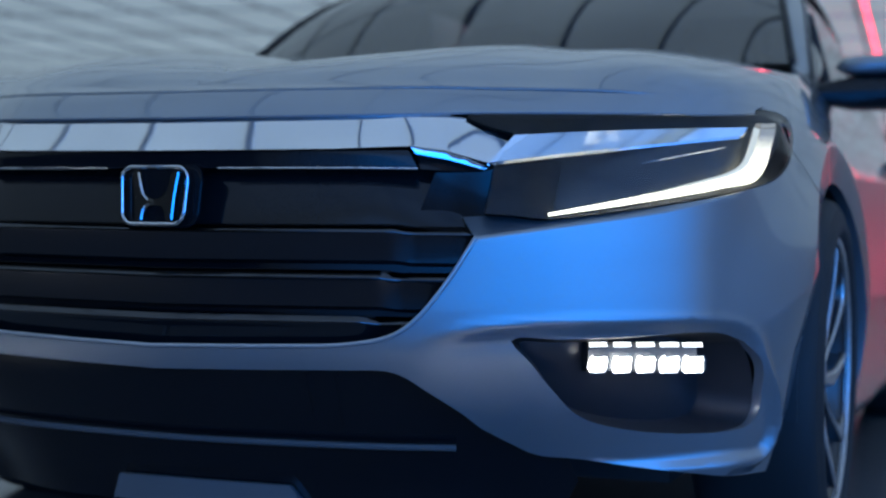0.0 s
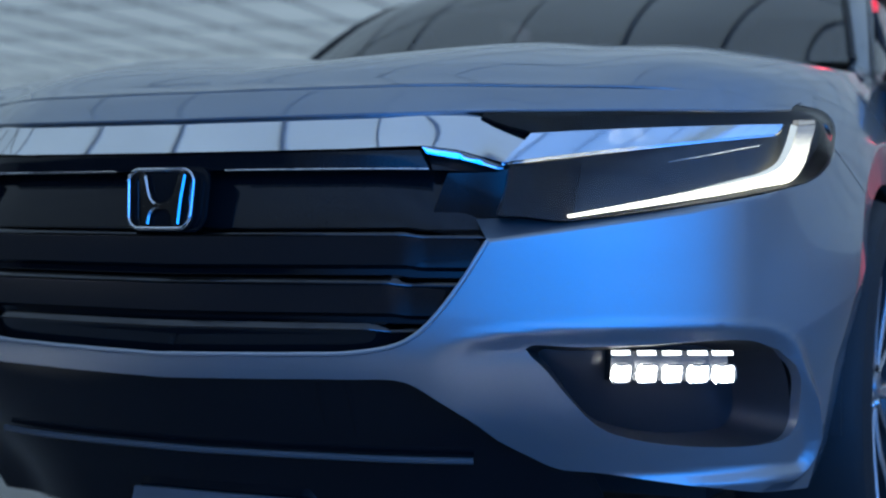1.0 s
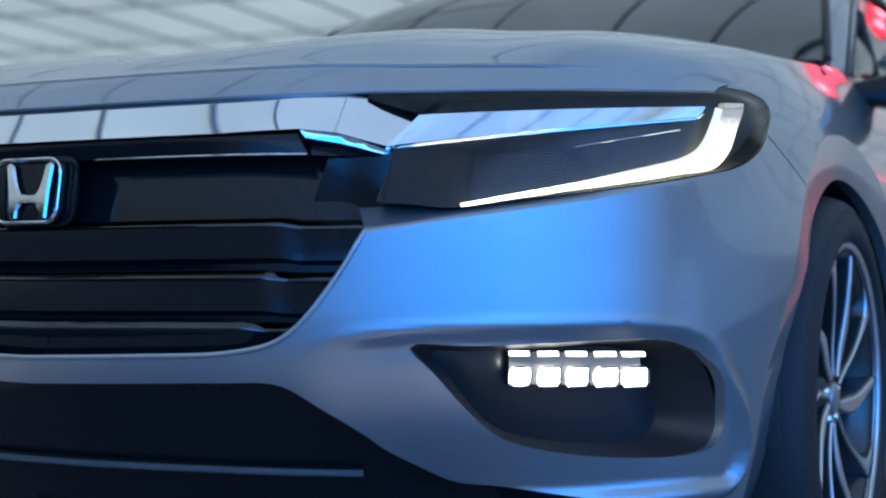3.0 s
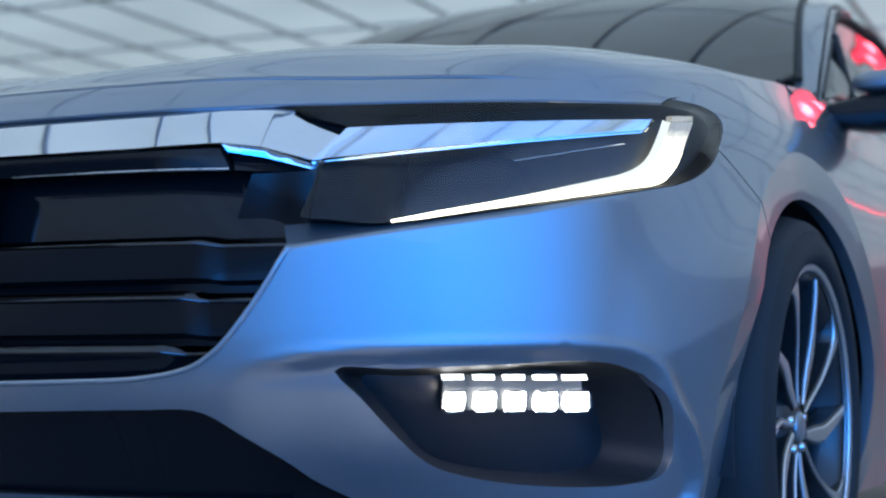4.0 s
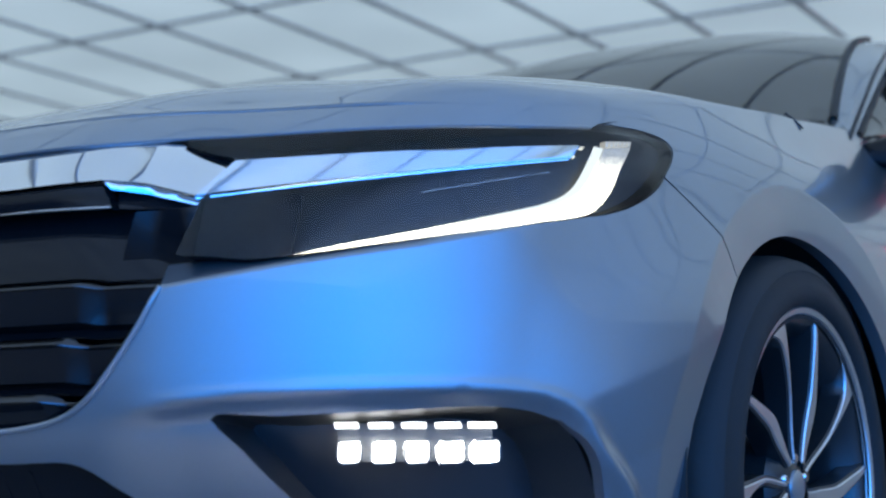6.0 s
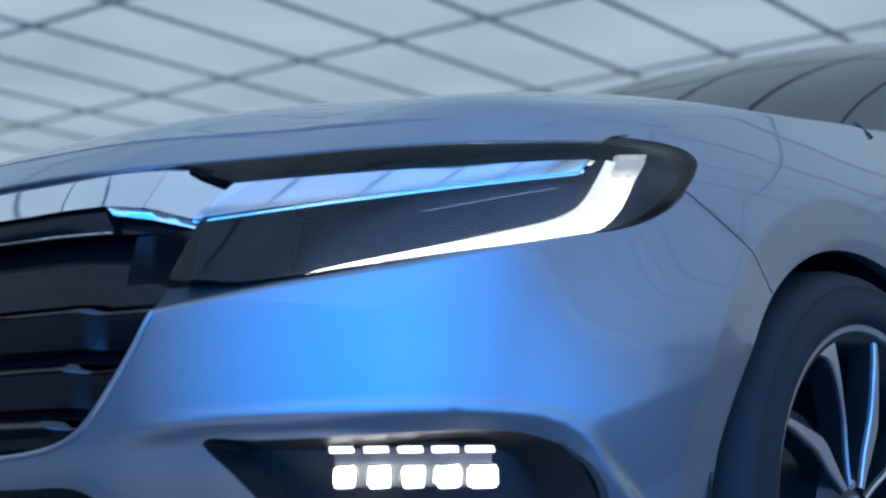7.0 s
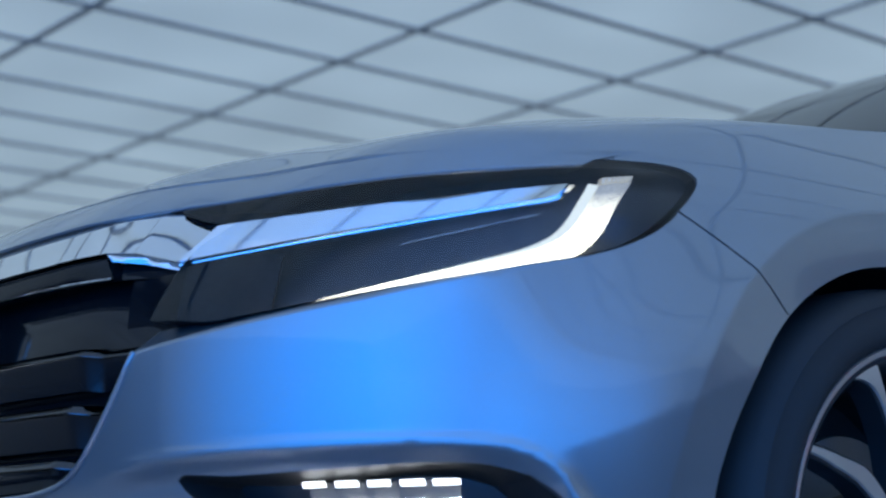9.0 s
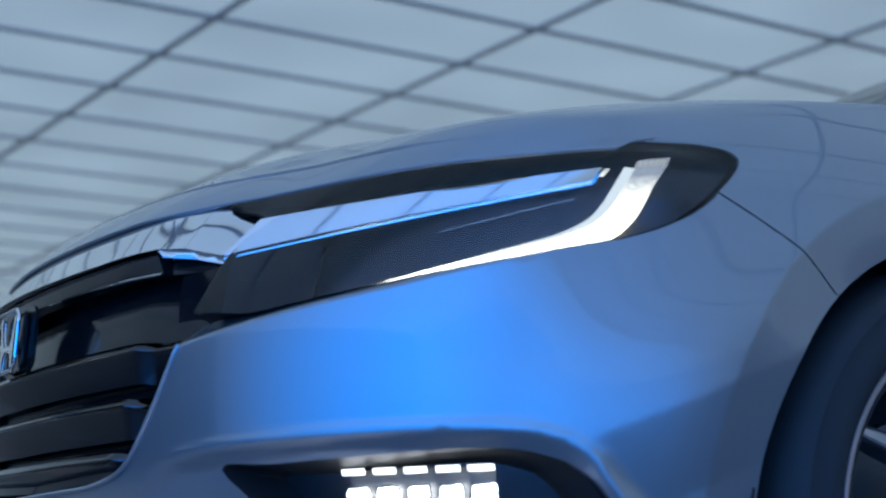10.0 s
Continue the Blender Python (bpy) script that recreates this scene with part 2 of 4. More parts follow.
SEAT = material("cabin_fabric", (0.03, 0.03, 0.033), 0.8, 0.0, 0.0, 0.2, 60, 0.2)


# ---- mesh helpers ----
def finish(name, verts, faces, mat, normals=None, angle=40):
    me = bpy.data.meshes.new(name)
    me.from_pydata([tuple(map(float, v)) for v in verts], [], [tuple(map(int, f)) for f in faces])
    me.validate()
    me.materials.append(mat)
    me.shade_smooth()
    me.set_sharp_from_angle(angle=radians(angle))
    if normals is not None and len(normals) == len(me.vertices):
        me.normals_split_custom_set_from_vertices([tuple(map(float, v)) for v in normals])
    return me


def place(name, me, parent=None, label=""):
    ob = new(name, me)
    if parent is not None:
        ob.parent = parent
    return tagged(ob, label)


def part(name, bm, mat, parent, label=""):
    me = bpy.data.meshes.new(name)
    bmesh.ops.recalc_face_normals(bm, faces=bm.faces)
    bm.to_mesh(me)
    bm.free()
    me.materials.append(mat)
    me.shade_smooth()
    me.set_sharp_from_angle(angle=radians(35))
    return place(name, me, parent, label)


def inside(loop, q):
    """Which of the points q lie inside the closed loop."""
    a, b = loop, np.roll(loop, -1, 0)
    r = np.zeros(len(q), bool)
    for (x0, y0), (x1, y1) in zip(a, b):
        if y0 != y1:
            hit = ((y0 > q[:, 1]) != (y1 > q[:, 1])) & (q[:, 0] < (x1 - x0) * (q[:, 1] - y0) / (y1 - y0) + x0)
            r ^= hit
    return r


def even(loop, step, closed=True):
    """The loop cut into pieces of about one step, corners kept."""
    p = np.array(loop, float)
    q = np.vstack([p, p[:1]]) if closed else p
    out = []
    for a, b in zip(q[:-1], q[1:]):
        n = max(1, int(round(np.linalg.norm(b - a) / step)))
        out += [a + (b - a) * i / n for i in range(n)]
    return np.array(out if closed else out + [q[-1]])


def gap_to(loop, q):
    """The distance of each point q to the loop's outline."""
    d = np.full(len(q), 9.0)
    for a, b in zip(loop, np.roll(loop, -1, 0)):
        e = b - a
        t = np.clip(((q - a) @ e) / max(e @ e, 1e-12), 0, 1)
        d = np.minimum(d, np.linalg.norm(q - a - t[:, None] * e, axis=1))
    return d


def curve(points, n=60):
    return smooth_curve([(x + 1e-7, z) for x, z in points], n)


def sheet(name, loop, surface, mat, step=0.014, holes=(), flange=0.012, inset=0.0, lip=0.0015, mirrored=False, true_normals=True, creases=()):
    """A panel of a curved surface: loop and holes in the surface's own two lengths, with edges turned inwards by flange.
    inset: a number or a function of the two lengths."""
    from mathutils.geometry import delaunay_2d_cdt
    loops = [even(l, step) for l in (loop, *holes)]
    pts, edges = [], []
    for l in loops:
        o = len(pts)
        pts += [tuple(v) for v in l]
        edges += [(o + i, o + (i + 1) % len(l)) for i in range(len(l))]
    lo, hi = loops[0].min(0), loops[0].max(0)
    gx, gy = np.meshgrid(np.arange(lo[0] + step / 2, hi[0], step), np.arange(lo[1] + step / 2, hi[1], step), indexing="ij")
    g = np.stack([gx.ravel(), gy.ravel()], 1)
    ok = inside(loops[0], g)
    for l in loops[1:]:
        ok &= ~inside(l, g)
    for l in loops:
        ok &= gap_to(l, g) > step * 0.45
    for c in creases:
        c = even(c, step * 0.8, False)
        keep = inside(loops[0], c)
        for l in loops:
            keep &= gap_to(l, c) > step * 0.35
        o, c = len(pts), c[keep]
        pts += [tuple(v) for v in c]
        edges += [(o + i, o + i + 1) for i in range(len(c) - 1) if np.linalg.norm(c[i + 1] - c[i]) < step * 1.3]
        ok &= np.array([np.linalg.norm(c - q, axis=1).min() > step * 0.4 for q in g]) if len(c) else True
    pts += [tuple(v) for v in g[ok]]
    v, _, f, *_ = delaunay_2d_cdt([Vector(p) for p in pts], edges, [], 0, 1e-6)
    uv = np.array([tuple(p) for p in v])
    tri = np.array([tuple(t) for t in f])
    c = uv[tri].mean(1)
    ok = inside(loops[0], c)
    for l in loops[1:]:
        ok &= ~inside(l, c)
    tri = tri[ok]

    def deep(q, more=0.0):
        return (inset(q[:, 0], q[:, 1]) if callable(inset) else inset) + more

    def put(q, more=0.0):
        return surface(q[:, 0], q[:, 1], deep(q, more))

    xyz, e = put(uv), 2.5e-3
    du, dv = put(uv + (e, 0)) - put(uv - (e, 0)), put(uv + (0, e)) - put(uv - (0, e))
    nor = np.cross(du, dv)
    nor /= np.maximum(np.linalg.norm(nor, axis=1), 1e-12)[:, None]
    out = xyz - put(uv, 0.01)
    nor *= np.sign((nor * out).sum(1))[:, None]
    fn = np.cross(xyz[tri[:, 1]] - xyz[tri[:, 0]], xyz[tri[:, 2]] - xyz[tri[:, 0]])
    wrong = (fn * nor[tri[:, 0]]).sum(1) < 0
    tri[wrong] = tri[wrong][:, ::-1]
    verts, faces, normals = list(xyz), [tuple(t) for t in tri], list(nor)
    if flange:
        for k, l in enumerate(loops):
            rows = [put(l), put(l, lip), put(l, flange)]
            n, o = len(l), len(verts)
            for row in rows:
                verts += list(row)
            normals += [(0, 0, 0)] * (3 * n)
            for r in range(2):
                for i in range(n):
                    j = (i + 1) % n
                    faces.append((o + r * n + i, o + r * n + j, o + (r + 1) * n + j, o + (r + 1) * n + i))
    if mirrored:
        n = len(verts)
        verts += [(-v[0], v[1], v[2]) for v in verts]
        normals += [(-v[0], v[1], v[2]) for v in normals]
        faces += [tuple(n + i for i in reversed(f)) for f in faces]
    return finish(name, verts, faces, mat, normals if true_normals else None, 40 if true_normals else 55)


def wall_strip(name, loop, surface, d0, d1, mat, step=0.012, rows=4):
    """The side wall of a pocket: from depth d0 under the skin down to depth d1 along a closed loop."""
    l = even(loop, step)
    a, b = (d(l[:, 0], l[:, 1]) if callable(d) else np.full(len(l), d) for d in (d0, d1))
    r = [surface(l[:, 0], l[:, 1], a + (b - a) * t) for t in np.linspace(0, 1, rows)]
    return loft(name, [np.vstack([q, q[:1]]) for q in r], mat)


def loft(name, rows, mat, thick=0.0, closed=False):
    """A quad skin through rows of points, with a back and rims when it has a thickness."""
    r = np.array(rows, float)
    a, b = r.shape[:2]
    du, dv = np.gradient(r, axis=0), np.gradient(r, axis=1)
    nor = np.cross(du, dv)
    nor /= np.maximum(np.linalg.norm(nor, axis=2), 1e-9)[..., None]
    verts = r.reshape(-1, 3)
    w = b if closed else b - 1
    faces = [(i * b + j, (i + 1) * b + j, (i + 1) * b + (j + 1) % b, i * b + (j + 1) % b) for i in range(a - 1) for j in range(w)]
    if thick:
        n = a * b
        back = (r - nor * thick).reshape(-1, 3)
        verts = np.vstack([verts, back])
        faces += [tuple(n + k for k in reversed(f)) for f in faces]
        rim = [i * b for i in range(a)] + [(a - 1) * b + j for j in range(1, b)] + [i * b + b - 1 for i in range(a - 2, -1, -1)] + [j for j in range(b - 2, 0, -1)]
        for p, q in zip(rim, rim[1:] + rim[:1]):
            faces.append((q, p, n + p, n + q))
    me = finish(name, verts, faces, mat)
    bm = bmesh.new()
    bm.from_mesh(me)
    bmesh.ops.recalc_face_normals(bm, faces=bm.faces)
    bm.to_mesh(me)
    bm.free()
    me.set_sharp_from_angle(angle=radians(40))
    return me


def lathe(name, profile, mat, n=64, axis="x"):
    """Turns a profile of (radius, along) round the x axis."""
    rows = []
    for i in range(n):
        a = 2 * math.pi * i / n
        rows.append([(x, r * math.cos(a), r * math.sin(a)) for r, x in profile])
    rows.append(rows[0])
    me = loft(name, rows, mat)
    bm = bmesh.new()
    bm.from_mesh(me)
    bmesh.ops.remove_doubles(bm, verts=bm.verts, dist=1e-5)
    bmesh.ops.recalc_face_normals(bm, faces=bm.faces)
    bm.to_mesh(me)
    bm.free()
    me.set_sharp_from_angle(angle=radians(40))
    return me


def flip_copy(ob):
    """The same thing on the car's other side, with its parts."""
    made = {}
    for o in (ob, *ob.children_recursive):
        c = o.copy()
        scene.collection.objects.link(c)
        if o.data:
            c.data = o.data.copy()
            c.data.transform(Matrix.Diagonal((-1, 1, 1, 1)))
            c.data.flip_normals()
        c.parent = made.get(o.parent, o.parent)
        c.location.x = -o.location.x
        made[o] = c
    return made[ob]


# ---- the room ----
def box(bm, lo, hi):
    m = Matrix.Translation([(a + b) / 2 for a, b in zip(lo, hi)]) @ Matrix.Diagonal((*[b - a for a, b in zip(lo, hi)], 1))
    return bmesh.ops.create_cube(bm, size=1, matrix=m)


X0, X1, Y0, Y1, TOP = -16.0, 9.0, -9.0, 22.0, 2.4855
for name, lo, hi, mat, label in (
        ("floor", (X0 - 0.2, Y0 - 0.2, -0.2), (X1 + 0.2, Y1 + 0.2, 0.008), FLOOR, "smooth grey painted studio floor"),
        ("wall_north", (X0 - 0.2, Y1, 0.0), (X1 + 0.2, Y1 + 0.2, TOP + 0.2), REAR, "plain wall far behind the car, washed with red light"),
        # south and east walls are out of view, added for what the car mirrors
        ("wall_south", (X0 - 0.2, Y0 - 0.2, 0.0), (X1 + 0.2, Y0, TOP + 0.2), DARK_WALL, "unseen black wall in front of the car, added to darken reflections"),
        ("wall_east", (X1, Y0, 0.0), (X1 + 0.2, Y1, TOP + 0.2), SIDE, "plain pale side wall, added out of view"),
        ("wall_west", (X0 - 0.2, Y0, 0.0), (X0, Y1, TOP + 0.2), WALL, "plain pale side wall")):
    bm = bmesh.new()
    box(bm, lo, hi)
    tagged(part(name, bm, mat, None, label), kind="structure")

# luminous ceiling of panels in a dark metal grid
CELL_X, CELL_Y, CEIL_AT, CEIL_TURN = 0.5712, 1.2391, (-3.062, 3.056), 3.2
bm = bmesh.new()
bars = bmesh.new()
for i in range(-23, 31):
    box(bars, (i * CELL_X - 0.014, -11, TOP - 0.012), (i * CELL_X + 0.014, 21, TOP + 0.01))
    for j in range(-10, 17):
        box(bm, (i * CELL_X + 0.012, j * CELL_Y + 0.012, TOP), (i * CELL_X + CELL_X - 0.012, j * CELL_Y + CELL_Y - 0.012, TOP + 0.02))
for j in range(-10, 17):
    box(bars, (-13.3, j * CELL_Y - 0.014, TOP - 0.010), (18.1, j * CELL_Y + 0.014, TOP + 0.012))
turn = Matrix.Translation((*CEIL_AT, 0)) @ pose(0, 0, 0, 0, 0, CEIL_TURN)
ceiling = tagged(part("ceiling", bm, PANEL, None, "glowing white ceiling panels in rows"), kind="structure")
ceiling.matrix_world = turn
grid = tagged(part("trim", bars, GRID, None, "dark metal grid of the luminous ceiling"), kind="structure")
grid.matrix_world = turn

# ---- the car ----
car = tagged(new("car"), "silver-grey sedan with lit headlamps and chrome-topped black grille", "car")

# lines on the skin: (plan length from the nose, height)
HOOD_EDGE = [(0, 0.736), (0.20, 0.738), (0.36, 0.7415), (0.49, 0.748), (0.65, 0.7515), (0.81, 0.755), (0.90, 0.7585), (0.96, 0.762), (1.04, 0.769)]
SHUT = [(0, 0.781), (0.26, 0.7835), (0.45, 0.788), (0.65, 0.789), (0.81, 0.787), (1.00, 0.785), (1.10, 0.786)]
HOOD_SIDE = [(1.10, 0.786), (1.25, 0.824), (1.45, 0.866), (1.65, 0.897), (1.81, 0.915)]
CHROME_TOP = [(0, 0.7348), (0.20, 0.7364), (0.36, 0.7395), (0.455, 0.7425), (0.466, 0.7400)]
GRILLE_LOW = [(0, 0.398), (0.21, 0.4042), (0.30, 0.4085), (0.36, 0.419), (0.385, 0.430), (0.412, 0.452), (0.457, 0.510), (0.489, 0.5635)]
BUMPER_LOW = [(0, 0.363), (0.15, 0.367), (0.29, 0.371), (0.365, 0.3715), (0.39, 0.363), (0.416, 0.346), (0.48, 0.305), (0.5025, 0.288), (0.56, 0.262), (0.61, 0.245), (0.68, 0.240)]
LAMP_LOW = [(0.467, 0.596), (0.53, 0.5975), (0.587, 0.5920), (0.634, 0.5965), (0.70, 0.6055), (0.80, 0.6205), (0.90, 0.6365), (0.985, 0.652), (1.028, 0.6595)]
LAMP_TAIL = [(1.028, 0.6595), (1.075, 0.6735), (1.125, 0.697), (1.1746, 0.735), (1.193, 0.756), (1.195, 0.763), (1.186, 0.772), (1.15, 0.7785), (1.107, 0.7785), (1.060, 0.7765), (1.043, 0.771)]


def ease(v):
    v = np.clip(v, 0, 1)
    return v * v * (3 - 2 * v)


def along(line, t):
    """Points at the shares t of a line."""
    k = np.linspace(0, 1, len(line))
    return np.stack([np.interp(t, k, line[:, j]) for j in range(line.shape[1])], -1)


def mirror_loop(line):
    """A closed loop over both halves of the nose from the left half's line, which starts and ends at the middle."""
    l = np.array(line, float)
    m = (l[::-1] * (-1, 1))
    return np.vstack([l, m[(m[:, 0] < -1e-5)]])


hood_edge, shut, hood_side = curve(HOOD_EDGE, 60), curve(SHUT, 60), curve(HOOD_SIDE, 40)
lamp_low, lamp_tail = curve(LAMP_LOW, 40), curve(LAMP_TAIL, 40)
grille_low, bumper_low = curve(GRILLE_LOW, 60), curve(BUMPER_LOW, 50)

# wheel arch and seams, in the skin's lengths
HUB = (0.80, 0.953, 0.331)
S_HUB = 1.530
ARCH, FLARE = 0.353, 0.424
arch = np.array([(S_HUB + ARCH * math.cos(a), 0.330 + ARCH * math.sin(a)) for a in np.linspace(math.pi * 1.2, -math.pi * 0.2, 70)])
arch = arch[arch[:, 1] > 0.19]
SEAM = [(1.157, 0.7195), (1.2057, 0.6886), (1.261, 0.6485), (1.3046, 0.6067)]
seam = curve(SEAM, 20)
k_arch = int(np.argmin(np.linalg.norm(arch - seam[-1], axis=1)))
k_tail = int(np.argmin(np.linalg.norm(lamp_tail - seam[0], axis=1)))
FOG = [(0.543, 0.421), (0.62, 0.4225), (0.75, 0.428), (0.85, 0.4325), (0.91, 0.429), (0.955, 0.417), (0.985, 0.395), (1.012, 0.355), (1.025, 0.315),
       (1.012, 0.290), (0.96, 0.279), (0.85, 0.279), (0.735, 0.290), (0.665, 0.309), (0.612, 0.350), (0.575, 0.388)]
fog = curve(FOG[5:] + FOG[:6], 90)[:-1]
RING = [(0.40, 0.414), (0.46, 0.428), (0.538, 0.439), (0.70, 0.447), (0.89, 0.447), (0.94, 0.439), (0.975, 0.420), (1.0, 0.385), (1.05, 0.33), (1.075, 0.27), (1.06, 0.235), (0.978, 0.228), (0.80, 0.222), (0.66, 0.215)]
ring = curve(RING, 60)
ring_shape = np.vstack([ring, [(0.3, 0.19), (0.3, 0.40)]])


def swell(s, z, r):
    """How far the body widens towards the crest round the front wheel's arch."""
    low = 0.0205 * ease((0.72 - z) / 0.19) - 0.006 * ease((0.36 - z) / 0.18)
    return low * ease((S_HUB - s) / 0.2) * ease((0.66 - r) / (0.66 - FLARE))


def arch_shape(s, z):
    """Inset round the wheel: a gentle swell up to a crest, then an upright flat face down to the arch's edge."""
    r = np.maximum(np.hypot(s - S_HUB, z - 0.330), 0.05)
    rise = swell(s, z, np.maximum(r, FLARE))
    cs, cz = S_HUB + (s - S_HUB) * FLARE / r, 0.330 + (z - 0.330) * FLARE / r
    crest = skin(cs, cz)[..., 0] + swell(cs, cz, np.full_like(cs, FLARE))
    here = skin(s, z)
    lean = np.maximum((here - skin(s, z, 0.01))[..., 0] / 0.01, 0.5)
    flat = np.clip((here[..., 0] - crest - 0.06 * (z - cz)) / lean, -0.04, 0.04)
    flat = flat * (1 - 0.2 * ease((z - 0.60) / 0.12))
    w = ease((FLARE + 0.003 - r) / 0.008)
    return np.where(r < 0.8, flat * w - rise * (1 - w), 0.0)


LEDGE = np.array([(0.489, 0.5635), (0.617, 0.5835), (0.777, 0.6085), (0.90, 0.634)])
ledge_lines = [LEDGE + (0, d) for d in (-0.0035, 0.0, 0.0030, 0.0065)]
crest_ring = [np.array([(S_HUB + (FLARE + d) * math.cos(a), 0.330 + (FLARE + d) * math.sin(a)) for a in np.linspace(math.pi * 1.15, -math.pi * 0.15, 160)]) for d in (-0.005, -0.001, 0.003)]


def body_shape(s, z):
    """Inset of the painted skin: a ledge over the bumper's crease, a dished frame round the fog lamp, a chamfer round the wheel arch."""
    s, z = np.abs(np.asarray(s, float)), np.asarray(z, float)
    line = np.interp(s, [0.45, 0.489, 0.617, 0.777, 0.90, 1.03], [0.555, 0.5635, 0.5835, 0.6085, 0.634, 0.664])
    upright = np.maximum(skin_depth(s, np.minimum(z, line)) - skin_depth(s, 0.53), 0) * ease((s - 0.43) / 0.06) * ease((1.02 - s) / 0.15) * (1 - ease((z - line) / 0.016)) * ease((z - 0.50) / 0.03)
    ledge = 1.45 * np.clip(z - line, 0, 0.04) * np.clip((0.95 - s) / 0.25, 0, 1) * np.clip((s - 0.40) / 0.05, 0, 1)
    q = np.stack([s.ravel(), z.ravel()], 1)
    d = np.full(len(q), 9.0)
    for a, b in zip(ring[:-1], ring[1:]):
        e = b - a
        t = np.clip(((q - a) @ e) / (e @ e), 0, 1)
        d = np.minimum(d, np.linalg.norm(q - a - t[:, None] * e, axis=1))
    d = np.where(inside(ring_shape, q), d, -d).reshape(s.shape)
    dish = (0.015 * ease((d + 0.003) / 0.026) - 0.0022 * np.exp(-((d + 0.004) / 0.008) ** 2)) * ease((s - 0.40) / 0.12)
    fold = 0.16 * np.clip(0.436 + 0.37 * (s - 0.97) - z, 0, 0.10) * ease((s - 0.955) / 0.05) * ease(-d / 0.03) * ease((S_HUB - s) / 0.1)
    return ledge - 0.8 * upright + dish + fold + arch_shape(s, z)


low_edge = np.vstack([bumper_low, curve([(0.70, 0.2385), (0.85, 0.222), (1.0, 0.205), (1.12, 0.20)], 20)])
outline = np.vstack([grille_low, [(0.4672, 0.5945)], lamp_low[1:-1] - (0, 0.0015), lamp_tail[:k_tail] + (0.0015, -0.0015), seam - (0.001, 0.0008), arch[:k_arch + 1][::-1], low_edge[::-1]])
bumper = place("front_bumper", sheet("front_bumper", outline, skin, PAINT, 0.008, [fog], 0.016, body_shape, mirrored=True, creases=crest_ring + [ring[6:]] + ledge_lines + [np.array([(0.965, 0.434), (1.05, 0.4656), (1.145, 0.5008)])]), car, "silver-grey painted bumper cover")

# bright rim along the grille's lower edge
def tube(name, points, radius, mat, parent, label="", n=8, closed=False):
    p = np.array(points, float)
    t = np.gradient(p, axis=0)
    t /= np.linalg.norm(t, axis=1)[:, None]
    rows = []
    for a, d in zip(p, t):
        u = np.cross(d, (0.31, 0.2, 0.93))
        u /= np.linalg.norm(u)
        w = np.cross(d, u)
        rows.append([a + radius * (math.cos(k * 2 * math.pi / n) * u + math.sin(k * 2 * math.pi / n) * w) for k in range(n + 1)])
    return place(name, loft(name, rows, mat), parent, label)


left = skin(grille_low[:, 0], grille_low[:, 1], -0.001)
tube("grille_rim", np.vstack([left[::-1] * (-1, 1, 1), left[1:]]), 0.0035, SILVER_TRIM, bumper, "thin bright rim")

# nose strip between the lamps and the bonnet's shut line
lip = skin(hood_edge[:, 0], hood_edge[:, 1] + 0.0005, 0.0015)
nose_lip = np.vstack([lip[::-1] * (-1, 1, 1), lip[1:]])
nose = np.vstack([hood_edge, [(1.058, 0.7775)], shut[::-1] - np.stack([0 * shut[::-1, 0], 0.0025 - 0.0040 * ease((shut[::-1, 0] - 0.72) / 0.2)], 1)])
place("nose_panel", sheet("nose_panel", nose, skin, PAINT, 0.010, (), 0.014, mirrored=True), car)
tube("nose_lip", nose_lip, 0.0028, PAINT, car, "rounded lower lip of the nose")

# bonnet, swept between its four edges
NA, NB = 80, 80
share = np.linspace(0, 1, NA)
fl = along(shut, share)
front = skin(fl[:, 0], fl[:, 1] + 0.0022 - 0.0040 * ease((fl[:, 0] - 0.72) / 0.2))
sl = along(hood_side, share)
side = skin(sl[:, 0], sl[:, 1])
CENTRE = [(0, 0.115, 0.783), (0, 0.20, 0.820), (0, 0.35, 0.852), (0, 0.60, 0.886), (0, 0.90, 0.919), (0, 1.25, 0.953)]
centre = smooth_curve(CENTRE, NB)
centre[0] = front[0]
cowl = smooth_curve([tuple(centre[-1]), (0.30, 1.245, 0.950), (0.60, 1.225, 0.932), tuple(side[-1])], NA)
ua, ub = share[None, :, None], share[:, None, None]
hood_rows = ((1 - ub) * front[None] + ub * cowl[None] + (1 - ua) * centre[:, None] + ua * side[:, None]
             - ((1 - ua) * (1 - ub) * front[0] + ua * (1 - ub) * front[-1] + (1 - ua) * ub * cowl[0] + ua * ub * cowl[-1]))
crown = (np.sin(math.pi * ua) * np.sin(math.pi * ub ** 0.8))[..., 0]
hood_rows[..., 2] += 0.034 * crown
hood_rows[..., 2] += 0.007 * np.exp(-((ua - 0.80) / 0.14) ** 2)[..., 0] * ease(ub * 1.3 - 0.2)[..., 0] * ease((1 - ub) * 6)[..., 0]
hood_rows[..., 2] -= 0.010 * np.exp(-((ua - 0.52) / 0.09) ** 2)[..., 0] * ease(ub * 1.4)[..., 0]
whole = np.concatenate([(hood_rows * (-1, 1, 1))[:, :0:-1], hood_rows], axis=1)
bonnet = loft("bonnet", whole[::-1], PAINT, 0.006)


def skin_normal(line):
    """The skin's outward direction at points of a line."""
    e = 2e-3
    du, dv = skin(line[:, 0] + e, line[:, 1]) - skin(line[:, 0] - e, line[:, 1]), skin(line[:, 0], line[:, 1] + e) - skin(line[:, 0], line[:, 1] - e)
    n = np.cross(du, dv)
    n *= np.sign(n[:, 2:3])
    return n / np.linalg.norm(n, axis=1)[:, None]


